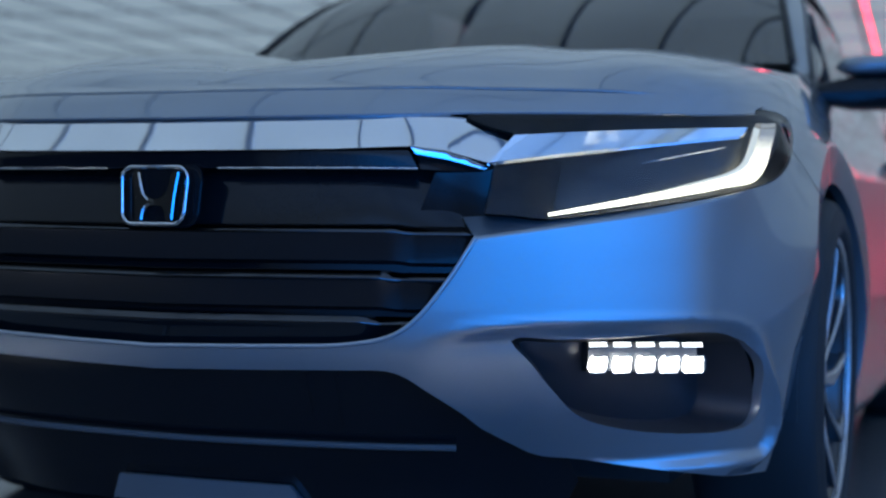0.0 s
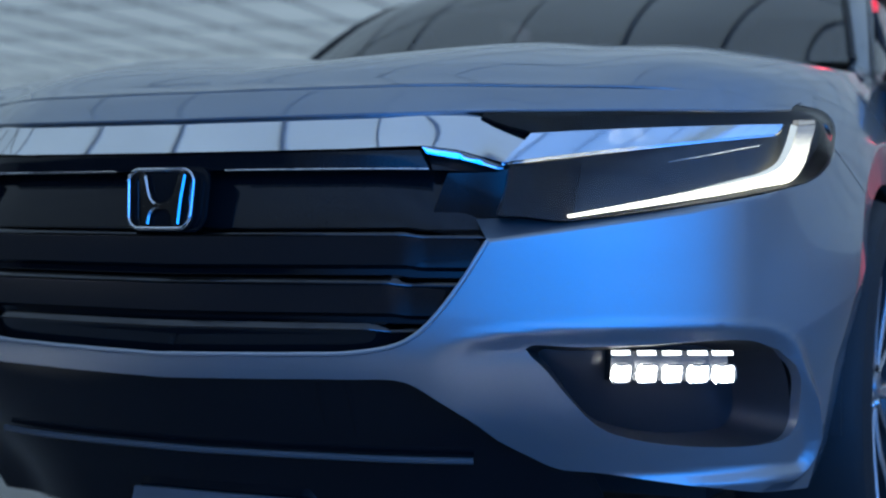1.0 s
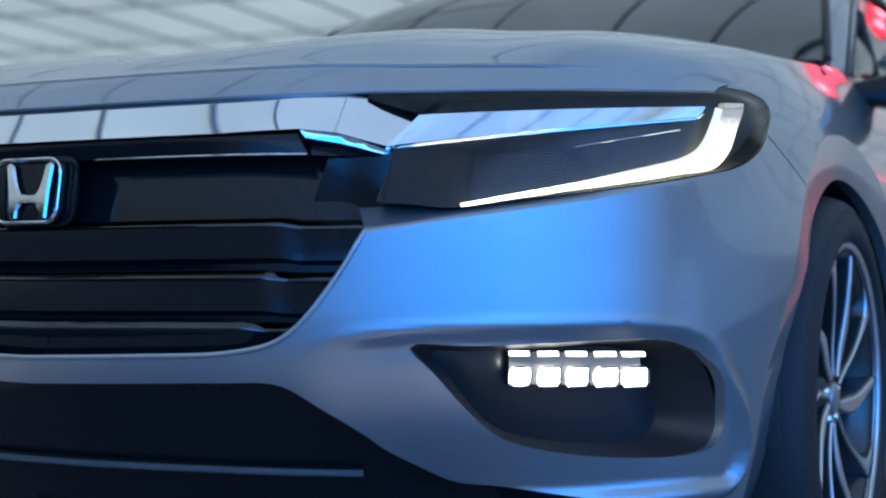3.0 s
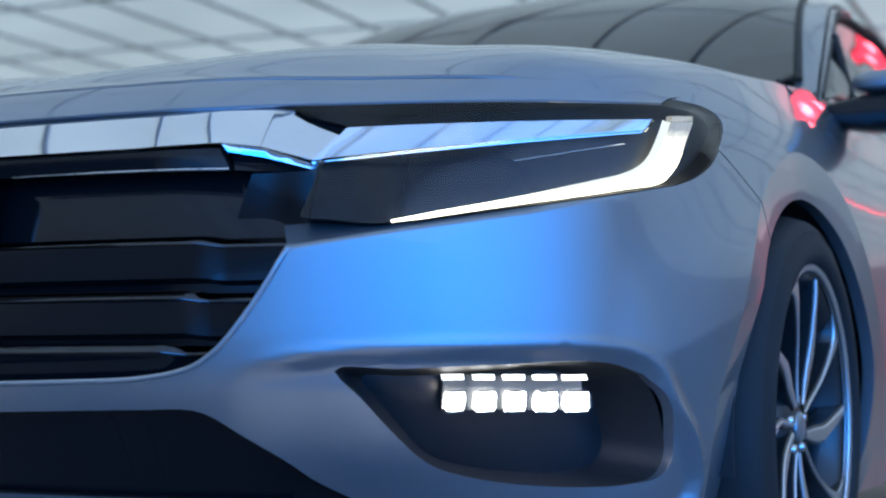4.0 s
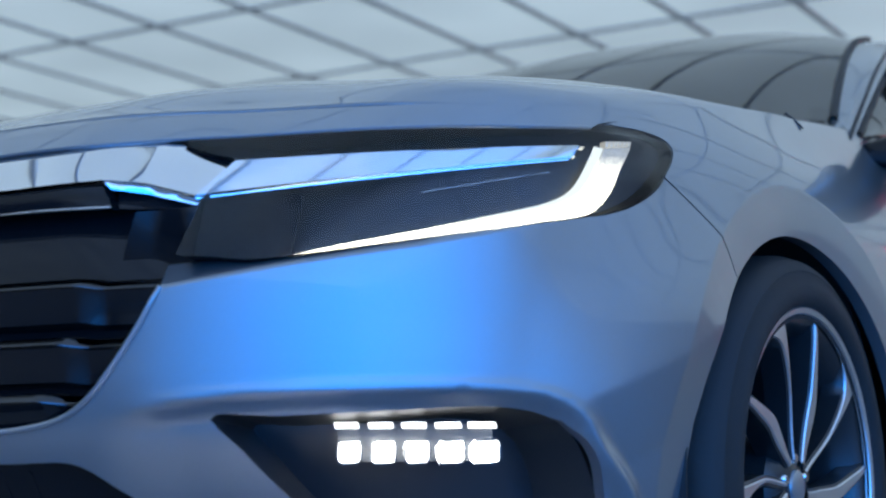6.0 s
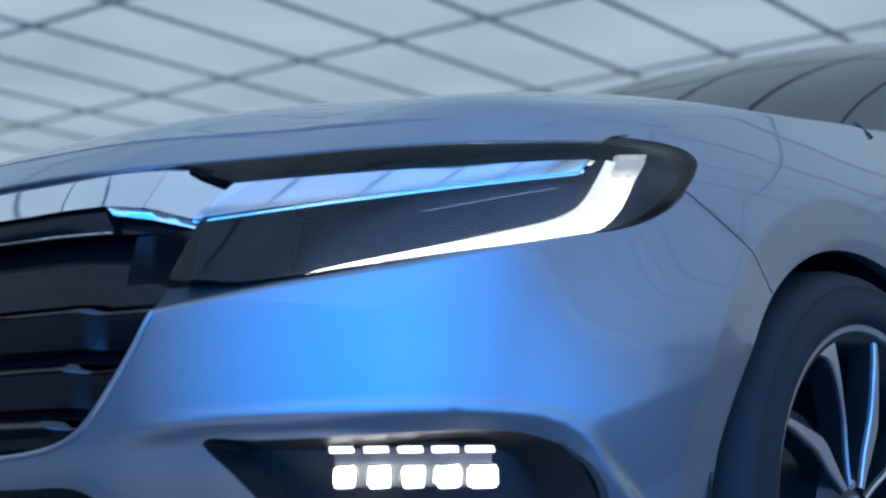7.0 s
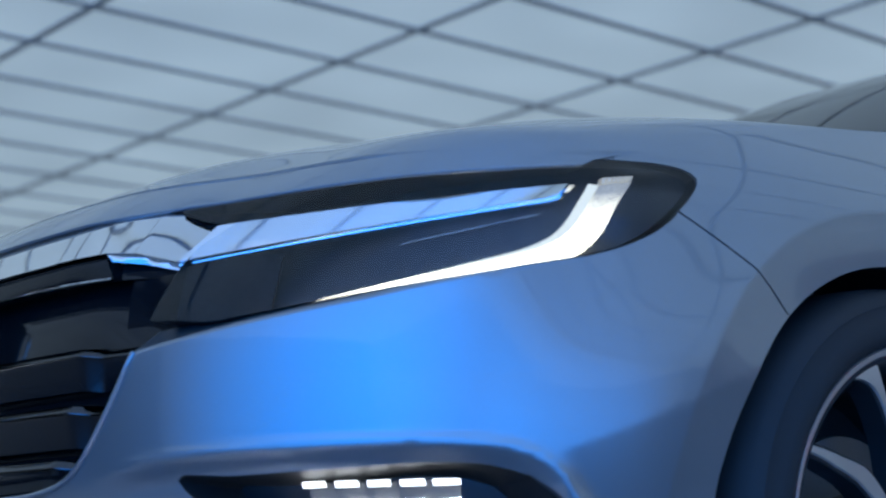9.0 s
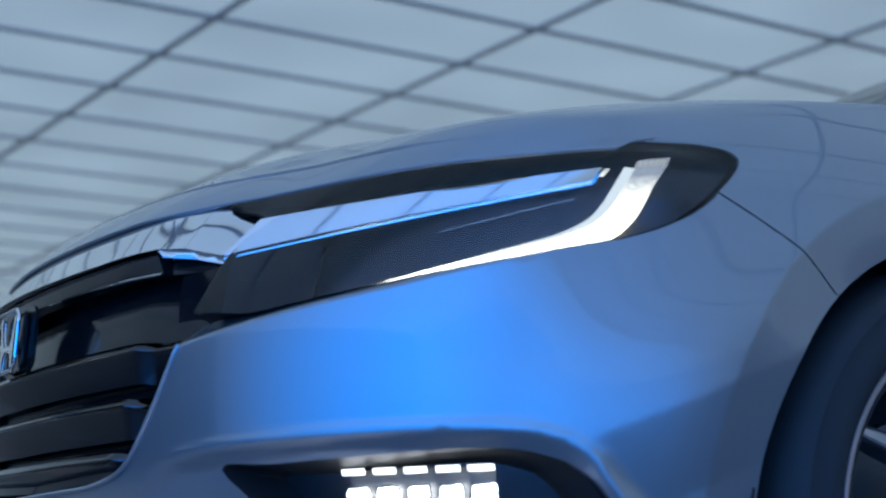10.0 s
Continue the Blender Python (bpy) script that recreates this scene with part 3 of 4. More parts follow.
# its shading runs on into the wings and, beside the lamps, into the nose
hood_n = np.cross(np.gradient(hood_rows, axis=1), np.gradient(hood_rows, axis=0))
hood_n /= np.maximum(np.linalg.norm(hood_n, axis=2), 1e-9)[..., None]
hood_n *= np.sign(hood_n[..., 2:3])
w_side = ease((ua - 0.80) / 0.20)
w_front = ease((0.22 - ub) / 0.22) * ease((ua - 0.55) / 0.25)
hood_n = hood_n * (1 - w_side) + skin_normal(sl)[:, None] * w_side
hood_n = hood_n * (1 - w_front) + skin_normal(fl)[None] * w_front
hood_n /= np.linalg.norm(hood_n, axis=2)[..., None]
hood_n = np.concatenate([(hood_n * (-1, 1, 1))[:, :0:-1], hood_n], axis=1)[::-1].reshape(-1, 3)
bonnet.normals_split_custom_set_from_vertices([tuple(map(float, v)) for v in hood_n] + [(0.0, 0.0, 0.0)] * (len(bonnet.vertices) - len(hood_n)))
place("bonnet", bonnet, car, "silver-grey painted bonnet")

# front wings
S_DOOR = 2.20
wing = np.vstack([lamp_tail[k_tail + 1:-3] + (0.0015, 0.0012), hood_side[1:], [(1.87, 0.9235), (1.95, 0.9345), (2.05, 0.9465), (2.13, 0.9555), (2.19, 0.962), (S_DOOR + 0.04, 0.966), (S_DOOR + 0.04, 0.958), (S_DOOR + 0.01, 0.955), (S_DOOR + 0.02, 0.70), (S_DOOR, 0.45), (S_DOOR - 0.05, 0.20)], arch[k_arch:][::-1], seam[::-1] + (0.001, 0.0008)])
wing_l = place("front_wing", sheet("front_wing", wing, skin, PAINT, 0.010, (), 0.02, body_shape, creases=crest_ring), car)
flip_copy(wing_l)

# doors and rear quarter below the window line
for name, s0, s1 in (("front_door", S_DOOR, 3.25), ("rear_door", 3.25, 4.15), ("rear_quarter", 4.15, 5.80)):
    loop = np.array([(s0 + 0.014, 0.958), (s1, 0.962), (s1 + 0.02, 0.70), (s1, 0.45), (s1 - 0.05, 0.20), (s0 - 0.045, 0.20), (s0 + 0.004, 0.45), (s0 + 0.024, 0.70)])
    door = place(name, sheet(name, loop, skin, PAINT, 0.03, (), 0.02), car)
    if name != "rear_quarter":
        hs = s1 - 0.16
        grip = [skin(hs - 0.11 + 0.22 * k, 0.80, -0.028 * math.sin(math.pi * k) ** 0.5 - 0.004) for k in np.linspace(0, 1, 16)]
        tube("door_handle", grip, 0.011, PAINT, door)
    flip_copy(door)

# dark inner shell that closes the nose, the wheel housings and the floor of the car
bm = bmesh.new()
box(bm, (-0.46, 0.30, 0.17), (0.46, 1.25, 0.70))
box(bm, (-0.66, 0.55, 0.17), (0.66, 1.30, 0.73))
box(bm, (-0.70, 1.28, 0.17), (0.70, 4.2, 0.60))
box(bm, (-0.68, 1.25, 0.55), (0.68, 1.34, 0.92))
part("underbody", bm, MATT_BLACK, car)
for k in (1, -1):
    rows = []
    for a in np.linspace(-0.15, math.pi + 0.15, 40):
        y, z = 0.950 + (ARCH + 0.012) * math.cos(a), 0.332 + (ARCH + 0.012) * math.sin(a)
        rows.append([(k * x, y, z) for x in (0.52, 0.70, 0.86)])
    place("wheel_liner", loft("wheel_liner", rows, MATT_BLACK, 0.004), car)

# ---- grille ----
grille = place("grille", sheet("grille", mirror_loop(np.vstack([grille_low, [(0.475, 0.60), (0.50, 0.665), (0.40, 0.69), (0.2, 0.69), (0, 0.69)]])), skin, GLOSS_BLACK, 0.02, (), 0.004, 0.055), car, "gloss black slatted grille")


def grille_end(z):
    return np.interp(z, grille_low[25:, 1], grille_low[25:, 0])


for level, knee in ((0.580, 0.365), (0.5135, 0.346), (0.450, 0.318)):
    rows = []
    ends = grille_end(level) + 0.004
    for s in np.concatenate([np.linspace(-ends, -knee - 0.04, 8), np.linspace(-knee - 0.035, -knee, 6), np.linspace(-knee + 0.01, knee - 0.01, 40), np.linspace(knee, knee + 0.035, 6), np.linspace(knee + 0.04, ends, 8)]):
        back = 0.016 * ease((abs(s) - knee) / 0.032)
        drop = 0.004 * (1 - abs(s) / 0.4)
        face = [(0.0190 + back, -0.0112), (0.0215 + back, -0.015), (0.030 + back * 0.6, -0.050), (0.056, -0.056)]
        top = [(0.058, 0.003), (0.0240 + back, -0.0005), (0.0180 + back, -0.0066), (0.0170 + back, -0.0080), (0.0172 + back, -0.0098), (0.0190 + back, -0.0112)]
        rows.append([[skin(s, level - drop + dz - 0.2 * back, d) for d, dz in prof] for prof in (face, top)])
    place("slat", loft("slat", [r[0] for r in rows], GLOSS_BLACK), grille)
    place("slat_edge", loft("slat_edge", [r[1] for r in rows], SMOKED, 0.0), grille, "smoked chrome upper edge of the slat")
for k in (1, -1):
    corner = np.array([(0.395, 0.586), (0.425, 0.657), (0.497, 0.659), (0.516, 0.664), (0.513, 0.640), (0.503, 0.597), (0.467, 0.5960), (0.462, 0.577)])
    place("grille_corner", sheet("grille_corner", corner * (k, 1), skin, GLOSS_BLACK, 0.010, (), 0.02, lambda s, z: 0.004 + 0.011 * (1 - ease((np.abs(s) - 0.44) / 0.07)) + 0.55 * np.clip(0.676 - z, 0, 0.09)), grille, "gloss black end panel that runs into the lamp")
    line = skin(np.linspace(0.095, 0.40, 30) * k, 0.6595 + 0.002 * np.linspace(0, 1, 30), 0.012)
    tube("grille_line", line, 0.0016, CHROME, grille, "thin chrome line")

for k in (1, -1):
    under = np.array([(0.394, 0.684), (0.44, 0.6775), (0.495, 0.6635), (0.512, 0.664), (0.486, 0.6600), (0.402, 0.6615)])
    place("grille_brow_end", sheet("grille_brow_end", under * (k, 1), skin, GLOSS_BLACK, 0.01, (), 0.02, lambda s, z: 0.026 + 0.1 * (np.abs(s) - 0.40)), grille, "gloss black brow end")

# black brow under the chrome bar
brow = mirror_loop([(0, 0.6595), (0.20, 0.6605), (0.400, 0.6620), (0.385, 0.6880), (0.28, 0.686), (0, 0.683)])
place("grille_brow", sheet("grille_brow", brow, skin, GLOSS_BLACK, 0.012, (), 0.02, lambda s, z: 0.006 + 0.35 * np.clip(0.688 - z, 0, 0.03)), grille, "gloss black brow")

# chrome bar over the grille, with folded ends
bar = mirror_loop(np.vstack([curve(CHROME_TOP, 20), [(0.490, 0.7295), (0.511, 0.7235), (0.5510, 0.7148), (0.5400, 0.700), (0.5200, 0.6690), (0.47, 0.681), (0.44, 0.6885), (0.39, 0.6935), (0.28, 0.688), (0.15, 0.686), (0, 0.685)]]))
bar_ob = place("chrome_bar", sheet("chrome_bar", bar, skin, CHROME, 0.010, (), 0.016, lambda s, z: -0.003 + 0.13 * np.clip(np.abs(s) - 0.44, 0, 0.2) + (0.26 - 0.16 * ease((np.abs(s) - 0.30) / 0.22)) * (z - 0.686) - 6.0 * (z - 0.711) ** 2 * (1 - ease((np.abs(s) - 0.36) / 0.10))), car, "polished chrome bar over the grille")
for k in (1, -1):
    facet = np.array([(0.388, 0.6935), (0.44, 0.6878), (0.5185, 0.6680), (0.500, 0.6640), (0.44, 0.6770), (0.396, 0.6830)])
    place("chrome_facet", sheet("chrome_facet", facet * (k, 1), skin, CHROME, 0.008, (), 0.006, lambda s, z: 0.22 * (np.abs(s) - 0.388) + 0.55 * np.clip(np.interp(np.abs(s), [0.388, 0.44, 0.5185], [0.6935, 0.6878, 0.6680]) - z, 0, 0.03)), bar_ob)

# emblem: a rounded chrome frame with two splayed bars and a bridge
def emblem_at(x, z, d=0.0):
    """Points of the emblem's own upright plane, which leans back with the grille."""
    return np.array((x + 0.005, 0.002 + 0.06 * z - d, 0.618 + z))


def frame_curve(w, h, r, n=10):
    pts = []
    for cx, cz, a0 in ((w - r, h - r, 0), (-w + r, h - r, 90), (-w + r, -h + r, 180), (w - r, -h + r, 270)):
        for a in np.linspace(a0, a0 + 90, n):
            x, z = cx + r * math.cos(radians(a)), cz + r * math.sin(radians(a))
            pts.append((x * (1 + 0.045 * z / h), z))
    return pts


def slab(name, loop, thick, mat, parent, label="", base=0.0, soft=0.35):
    """A flat piece of the emblem with a softened edge."""
    bm = bmesh.new()
    f = bm.faces.new([bm.verts.new(emblem_at(x, z, base)) for x, z in loop])
    r = bmesh.ops.extrude_face_region(bm, geom=[f])
    bmesh.ops.translate(bm, verts=[v for v in r["geom"] if isinstance(v, bmesh.types.BMVert)], vec=(0, -thick, 0))
    bmesh.ops.recalc_face_normals(bm, faces=bm.faces)
    rims = [e for e in bm.edges if e.calc_face_angle(0) > 0.6]
    bmesh.ops.bevel(bm, geom=rims, offset=thick * soft, segments=2, affect="EDGES")
    return part(name, bm, mat, parent, label)


emblem = slab("emblem", frame_curve(0.054, 0.0425, 0.019), 0.004, GLOSS_BLACK, car, "chrome emblem on a black plate", -0.014)
slab("emblem_mount", frame_curve(0.067, 0.047, 0.022), 0.011, GLOSS_BLACK, emblem, "gloss black mount with rounded sides", -0.0265, 0.7)
loop = frame_curve(0.0535, 0.042, 0.0185, 14)
tube("emblem_frame", [emblem_at(x, z, 0.0) for x, z in loop + loop[:2]], 0.0027, CHROME, emblem, "rounded chrome frame")
HALF = [(0.0, -0.0145), (0.010, -0.0150), (0.0150, -0.0185), (0.0175, -0.0260), (0.0190, -0.0385), (0.0320, -0.0385), (0.0335, -0.020), (0.0350, 0.0), (0.0410, 0.0375), (0.0275, 0.0375), (0.0215, 0.014), (0.0175, 0.0035), (0.0110, -0.0035), (0.0, -0.0055)]
shape = HALF + [(-x, z) for x, z in HALF[::-1] if x > 0]
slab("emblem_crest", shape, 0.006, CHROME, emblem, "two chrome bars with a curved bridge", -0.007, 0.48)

# ---- headlamps ----
i0 = int(np.argmin(np.abs(hood_edge[:, 0] - 0.478)))
inner = np.array([(0.470, 0.7405), (0.492, 0.7315), (0.513, 0.7255), (0.550, 0.7175), (0.537, 0.700), (0.516, 0.667), (0.512, 0.640), (0.500, 0.600)])
j0 = int(np.argmin(np.abs(lamp_low[:, 0] - 0.51)))
lens_loop = np.vstack([lamp_low[j0:-1], lamp_tail[:-1], hood_edge[i0:][::-1] - (0, 0.001), inner])


def back_depth(s, z):
    return np.interp(np.abs(s), [0.5, 0.6, 0.8, 1.0, 1.1, 1.2], [0.05, 0.10, 0.095, 0.055, 0.036, 0.022])


def light_depth(s, z):
    return np.interp(np.abs(s), [0.6, 0.7, 0.85, 0.95, 1.03, 1.07, 1.10, 1.2], [0.070, 0.056, 0.050, 0.040, 0.018, 0.004, -0.006, -0.004])


# the chrome blade: straight edges from the bar's end to a clipped tip
BLADE_LOW = np.array([(0.4775, 0.1283, 0.6707), (0.7825, 0.4460, 0.7315)])
BLADE_TOP = np.array([(0.5030, 0.1665, 0.7131), (0.7900, 0.4565, 0.7460)])


def blade_point(u, v):
    """A point of the blade's face: u from its root to its tip, v from its lower to its upper edge."""
    low, top = BLADE_LOW[0] + u * (BLADE_LOW[1] - BLADE_LOW[0]), BLADE_TOP[0] + u * (BLADE_TOP[1] - BLADE_TOP[0])
    bow = 0.006 * 4 * u * (1 - u)
    return low + v * (top - low) + bow * np.array((0.70, -0.66, 0.25))


DRL_IN = curve([(0.612, 0.6025), (0.70, 0.6175), (0.78, 0.6310), (0.875, 0.6480), (0.94, 0.6605), (0.980, 0.6695), (1.013, 0.684), (1.038, 0.705), (1.056, 0.727), (1.069, 0.7465)], 40)
DRL_OUT = curve([(0.614, 0.5985), (0.70, 0.6108), (0.78, 0.6222), (0.875, 0.6355), (0.97, 0.6515), (1.026, 0.6625), (1.049, 0.681), (1.069, 0.703), (1.089, 0.7290), (1.1055, 0.7505)], 40)
for side_line in (DRL_IN, DRL_OUT):
    side_line[:, 0] -= 0.008 * ease((side_line[:, 1] - 0.675) / 0.05)
DRL = np.vstack([DRL_IN, DRL_OUT[::-1]])
TIP_IN, TIP_OUT = np.array([(1.062, 0.7478), (1.066, 0.7560)]), np.array([(1.0985, 0.7518), (1.103, 0.7585)])
TRAY = np.array([(0.60, 0.601), (0.70, 0.615), (0.78, 0.629), (0.875, 0.646), (0.94, 0.659), (0.985, 0.672), (1.015, 0.690), (1.035, 0.715), (1.045, 0.740), (1.02, 0.745), (0.90, 0.725), (0.76, 0.710), (0.63, 0.695), (0.60, 0.680)])
for k in (1, -1):
    w = (k, 1)
    lamp = place("headlamp", sheet("headlamp", lens_loop * w, skin, LAMP_BLACK, 0.012, (), 0.0, back_depth), car, "headlamp with a lit L-shaped light under clear glass")
    place("lens", sheet("lens", lens_loop * w, skin, LENS, 0.012, (), 0.0, lambda s, z: 0.001 - 0.012 * np.exp(-((np.abs(s) - 1.09) / 0.06) ** 2) * ease((z - 0.665) / 0.05) * ease((0.779 - z) / 0.02)), lamp, "clear lamp glass")
    cover = np.array([(0.505, 0.598), (0.514, 0.640), (0.518, 0.6655), (0.545, 0.670), (0.585, 0.676), (0.625, 0.680), (0.640, 0.675), (0.632, 0.640), (0.620, 0.5975), (0.594, 0.5930), (0.560, 0.5950)])
    place("inner_cover", sheet("inner_cover", cover * w, skin, LAMP_MATT, 0.008, (), 0.004, lambda s, z: 0.006 + 0.45 * np.clip(0.676 - z, 0, 0.09) + 0.040 * ease((np.abs(s) - 0.545) / 0.085)), lamp, "matt black cover at the lamp's inner end")
    place("bezel", wall_strip("bezel", lens_loop * w, skin, 0.0025, back_depth, LAMP_MATT), lamp, "black inner wall of the lamp")
    face = np.array([[blade_point(u, v) for v in np.linspace(0, 1, 7)] for u in np.linspace(0, 1, 40)]) * (k, 1, 1)
    place("chrome_blade", loft("chrome_blade", face if k < 0 else face[:, ::-1], CHROME, 0.006), lamp, "polished chrome blade")
    tip = np.array([(BLADE_LOW[1] + v * (BLADE_TOP[1] - BLADE_LOW[1]), BLADE_LOW[1] + v * (BLADE_TOP[1] - BLADE_LOW[1]) + (0.0005 + 0.0025 * v, 0.004 + 0.003 * v, 0.001)) for v in np.linspace(0, 1, 6)]) * (k, 1, 1)
    place("blade_tip", loft("blade_tip", tip, CHROME, 0.004), lamp, "clipped bright end of the blade")
    place("daytime_light", sheet("daytime_light", DRL * w, skin, DAYLIGHT, 0.010, (), 0.014, light_depth), lamp, "glowing white L-shaped light")
    # the light's soft halo, modelled as a dim glowing strip along its inner edge
    wide = ease((DRL_IN[12:, 0] - DRL_IN[12, 0]) / 0.22)
    halo_rows = [skin(k * (DRL_IN[12:, 0] - 0.0004 - q * wide), DRL_IN[12:, 1] + 0.2 * q * wide, light_depth(DRL_IN[12:, 0], 0) + 0.002 + 0.4 * q) for q in np.linspace(0, 0.011, 4)]
    place("light_guide", loft("light_guide", halo_rows, HALO), lamp, "dim glowing strip that stands in for the light's soft halo")
    for i in range(6):
        f0, f1 = i / 6 + 0.015, i / 6 + 0.135
        rib = np.array([TIP_IN[0] * (1 - f) + TIP_OUT[0] * f for f in (f0, f1)] + [TIP_IN[1] * (1 - f) + TIP_OUT[1] * f for f in (f1, f0)])
        place("light_tip", sheet("light_tip", rib * w, skin, LIGHT_TIP, 0.008, (), 0.010, lambda s, z: light_depth(s, z) + 0.0005), lamp, "clear ribbed end of the light")
    place("reflector", sheet("reflector", TRAY * w, skin, REFLECTOR, 0.010, (), 0.01, lambda s, z: light_depth(s, z) + 0.022), lamp, "dim silver reflector tray")
    # a reflected streak in the tray, put in as a thin chrome tube
    u = np.linspace(0.12, 1, 24)[:, None]
    crease = np.array((0.640, 0.315, 0.6805)) + u * (0.103, 0.183, 0.0405) + np.interp(u, [0, 0.31, 0.655, 1], [0.016, 0.038, 0.0535, 0.0665]) * (0.30, -0.95, -0.10)
    tube("tray_crease", crease * (k, 1, 1), 0.0008, CHROME, lamp, "thin chrome line that stands in for a reflection in the tray")
    line = np.array([blade_point(u, 0.0) for u in np.linspace(0, 1, 40)])
    rows = [(line + q) * (k, 1, 1) for q in ((0.0003, -0.0003, 0.0), (0.0006, -0.0006, -0.0014), (0.0005, -0.0005, -0.0028), (-0.0006, 0.0006, -0.0036), (-0.006, 0.006, -0.0040))]
    place("blade_edge", loft("blade_edge", rows, CHROME), lamp, "bright chamfered lower edge of the blade")

# ---- fog lamps ----
fog_mid = fog.mean(0)
fog_back = fog_mid + (fog - fog_mid) * (0.90, 0.84)


def pocket(s, z, d):
    """The pocket narrows towards its back."""
    s, z, d = np.asarray(s, float), np.asarray(z, float), np.asarray(d, float)
    t = np.clip((d - 0.016) / 0.084, 0, 1)
    m = np.sign(s) * fog_mid[0]
    return skin(m + (s - m) * (1 - 0.10 * t), fog_mid[1] + (z - fog_mid[1]) * (1 - 0.16 * t), d)


# the diodes stand in a straight row that faces more forward than the skin
DIODE_S, DIODE_D = [0.650, 0.699, 0.742, 0.784, 0.826, 0.865, 0.90], [0.064, 0.0625, 0.0600, 0.0545, 0.0450, 0.0325, 0.019]


def diode_depth(s, z, back=0.0):
    return np.interp(np.abs(s), DIODE_S, DIODE_D) - 0.22 * (0.413 - z) + back


for k in (1, -1):
    lamp = place("fog_lamp", sheet("fog_lamp", fog_back * (k, 1), skin, LAMP_BLACK, 0.012, (), 0.0, 0.10), car, "black fog lamp pocket with bright rows of diodes")
    place("pocket_wall", wall_strip("pocket_wall", fog * (k, 1), pocket, 0.0155, 0.100, POCKET, 0.012, 6), lamp, "black sloping pocket wall")
    for i in range(5):
        a = DIODE_S[i + 1] - 0.0173
        top = np.array([(a + 0.003, 0.4092), (a + 0.0325, 0.4095), (a + 0.031, 0.4158), (a + 0.0015, 0.4155)])
        place("small_diode", sheet("small_diode", top * (k, 1), skin, LED_SMALL, 0.012, (), 0.003, diode_depth), lamp)
        b = DIODE_S[i + 1] - 0.0115
        low = np.array([(b + 0.004, 0.3700), (b + 0.026, 0.3706), (b + 0.030, 0.3760), (b + 0.030, 0.3915), (b + 0.027, 0.3960), (b + 0.004, 0.3950), (b, 0.3900), (b, 0.3755)])
        cup = place("diode", sheet("diode", low * (k, 1), skin, LED, 0.006, (), 0.004, lambda s, z, c=b + 0.015: diode_depth(s, z, 0.002) + 0.010 * np.exp(-(((np.abs(s) - c) / 0.014) ** 2 + ((z - 0.383) / 0.010) ** 2))), lamp, "bright white diode in a square cup")
        rail = np.vstack([low, low[:1]])
        tube("cup_rim", skin(k * rail[:, 0], rail[:, 1], diode_depth(rail[:, 0], rail[:, 1], 0.0005)), 0.0014, SATIN_GREY, cup, "thin grey rim of the cup")
    board = np.array([(0.688, 0.3720), (0.882, 0.3730), (0.882, 0.4150), (0.688, 0.4140)])
    place("diode_carrier", sheet("diode_carrier", board * (k, 1), skin, POCKET, 0.012, (), 0.02, lambda s, z: diode_depth(s, z, 0.014)), lamp, "black board behind the diodes")

# ---- lower intake ----
intake = place("lower_intake", sheet("lower_intake", mirror_loop(np.vstack([bumper_low + (0, 0.004), [(0.72, 0.20), (0.70, 0.13), (0.35, 0.13), (0, 0.13)]])), skin, GLOSS_BLACK, 0.02, (), 0.01, lambda s, z: 0.030 + 0.10 * np.clip(0.36 - z, 0, 0.1)), car, "dark lower air intake")
strip = np.linspace(-0.46, 0.46, 60)
tube("intake_trim", skin(strip, 0.250 + 0.006 * np.abs(strip), 0.028), 0.005, SATIN_GREY, intake, "grey trim line")
for s0 in (0.235, 0.280):
    for k in (1, ):
        z = np.linspace(0.285, 0.362, 10)
        tube("intake_rib", skin(k * s0 + 0 * z, z, 0.031 + 0.10 * np.clip(0.36 - z, 0, 0.1)), 0.003, GLOSS_BLACK, intake)
chin = mirror_loop([(0, 0.180), (0.10, 0.180), (0.168, 0.179), (0.20, 0.135), (0, 0.135)])
place("chin_plate", sheet("chin_plate", chin, skin, SILVER_TRIM, 0.02, (), 0.012, lambda s, z: 0.0 * z + 0.025), car, "pale silver chin plate")

# ---- wheels ----
tyre_profile = [(0.232, -0.105), (0.240, -0.112), (0.252, -0.115), (0.280, -0.116), (0.303, -0.108), (0.318, -0.094), (0.3275, -0.070), (0.3300, -0.03), (0.3300, 0.03), (0.3275, 0.070),
                (0.320, 0.092), (0.314, 0.100), (0.304, 0.1065), (0.301, 0.1060), (0.285, 0.1135), (0.270, 0.1160), (0.262, 0.1140), (0.256, 0.1100), (0.252, 0.1030), (0.236, 0.10)]
rim_profile = [(0.2400, 0.0930), (0.2410, 0.0985), (0.2440, 0.1040), (0.2510, 0.1060), (0.2535, 0.1030), (0.247, 0.094), (0.239, 0.084)]


# outlines of the two kinds of spoke: radius, and the two angles between which it lies
BROAD = [(0.243, 107.0, 123.5), (0.2385, 107.0, 121.0), (0.232, 106.8, 117.8), (0.222, 106.5, 114.2), (0.208, 106.0, 111.2), (0.185, 105.0, 108.9), (0.16, 103.6, 106.6), (0.13, 101.4, 104.2), (0.10, 100.0, 103.4), (0.065, 99.0, 104.5), (0.04, 98.0, 106.0)]
BENT = [(0.238, 148.6, 151.0), (0.21, 145.6, 149.3), (0.18, 142.0, 147.5), (0.155, 137.4, 145.0), (0.135, 132.8, 143.0), (0.115, 129.8, 142.0), (0.09, 127.2, 141.0), (0.065, 124.2, 138.0), (0.04, 118.0, 134.0)]


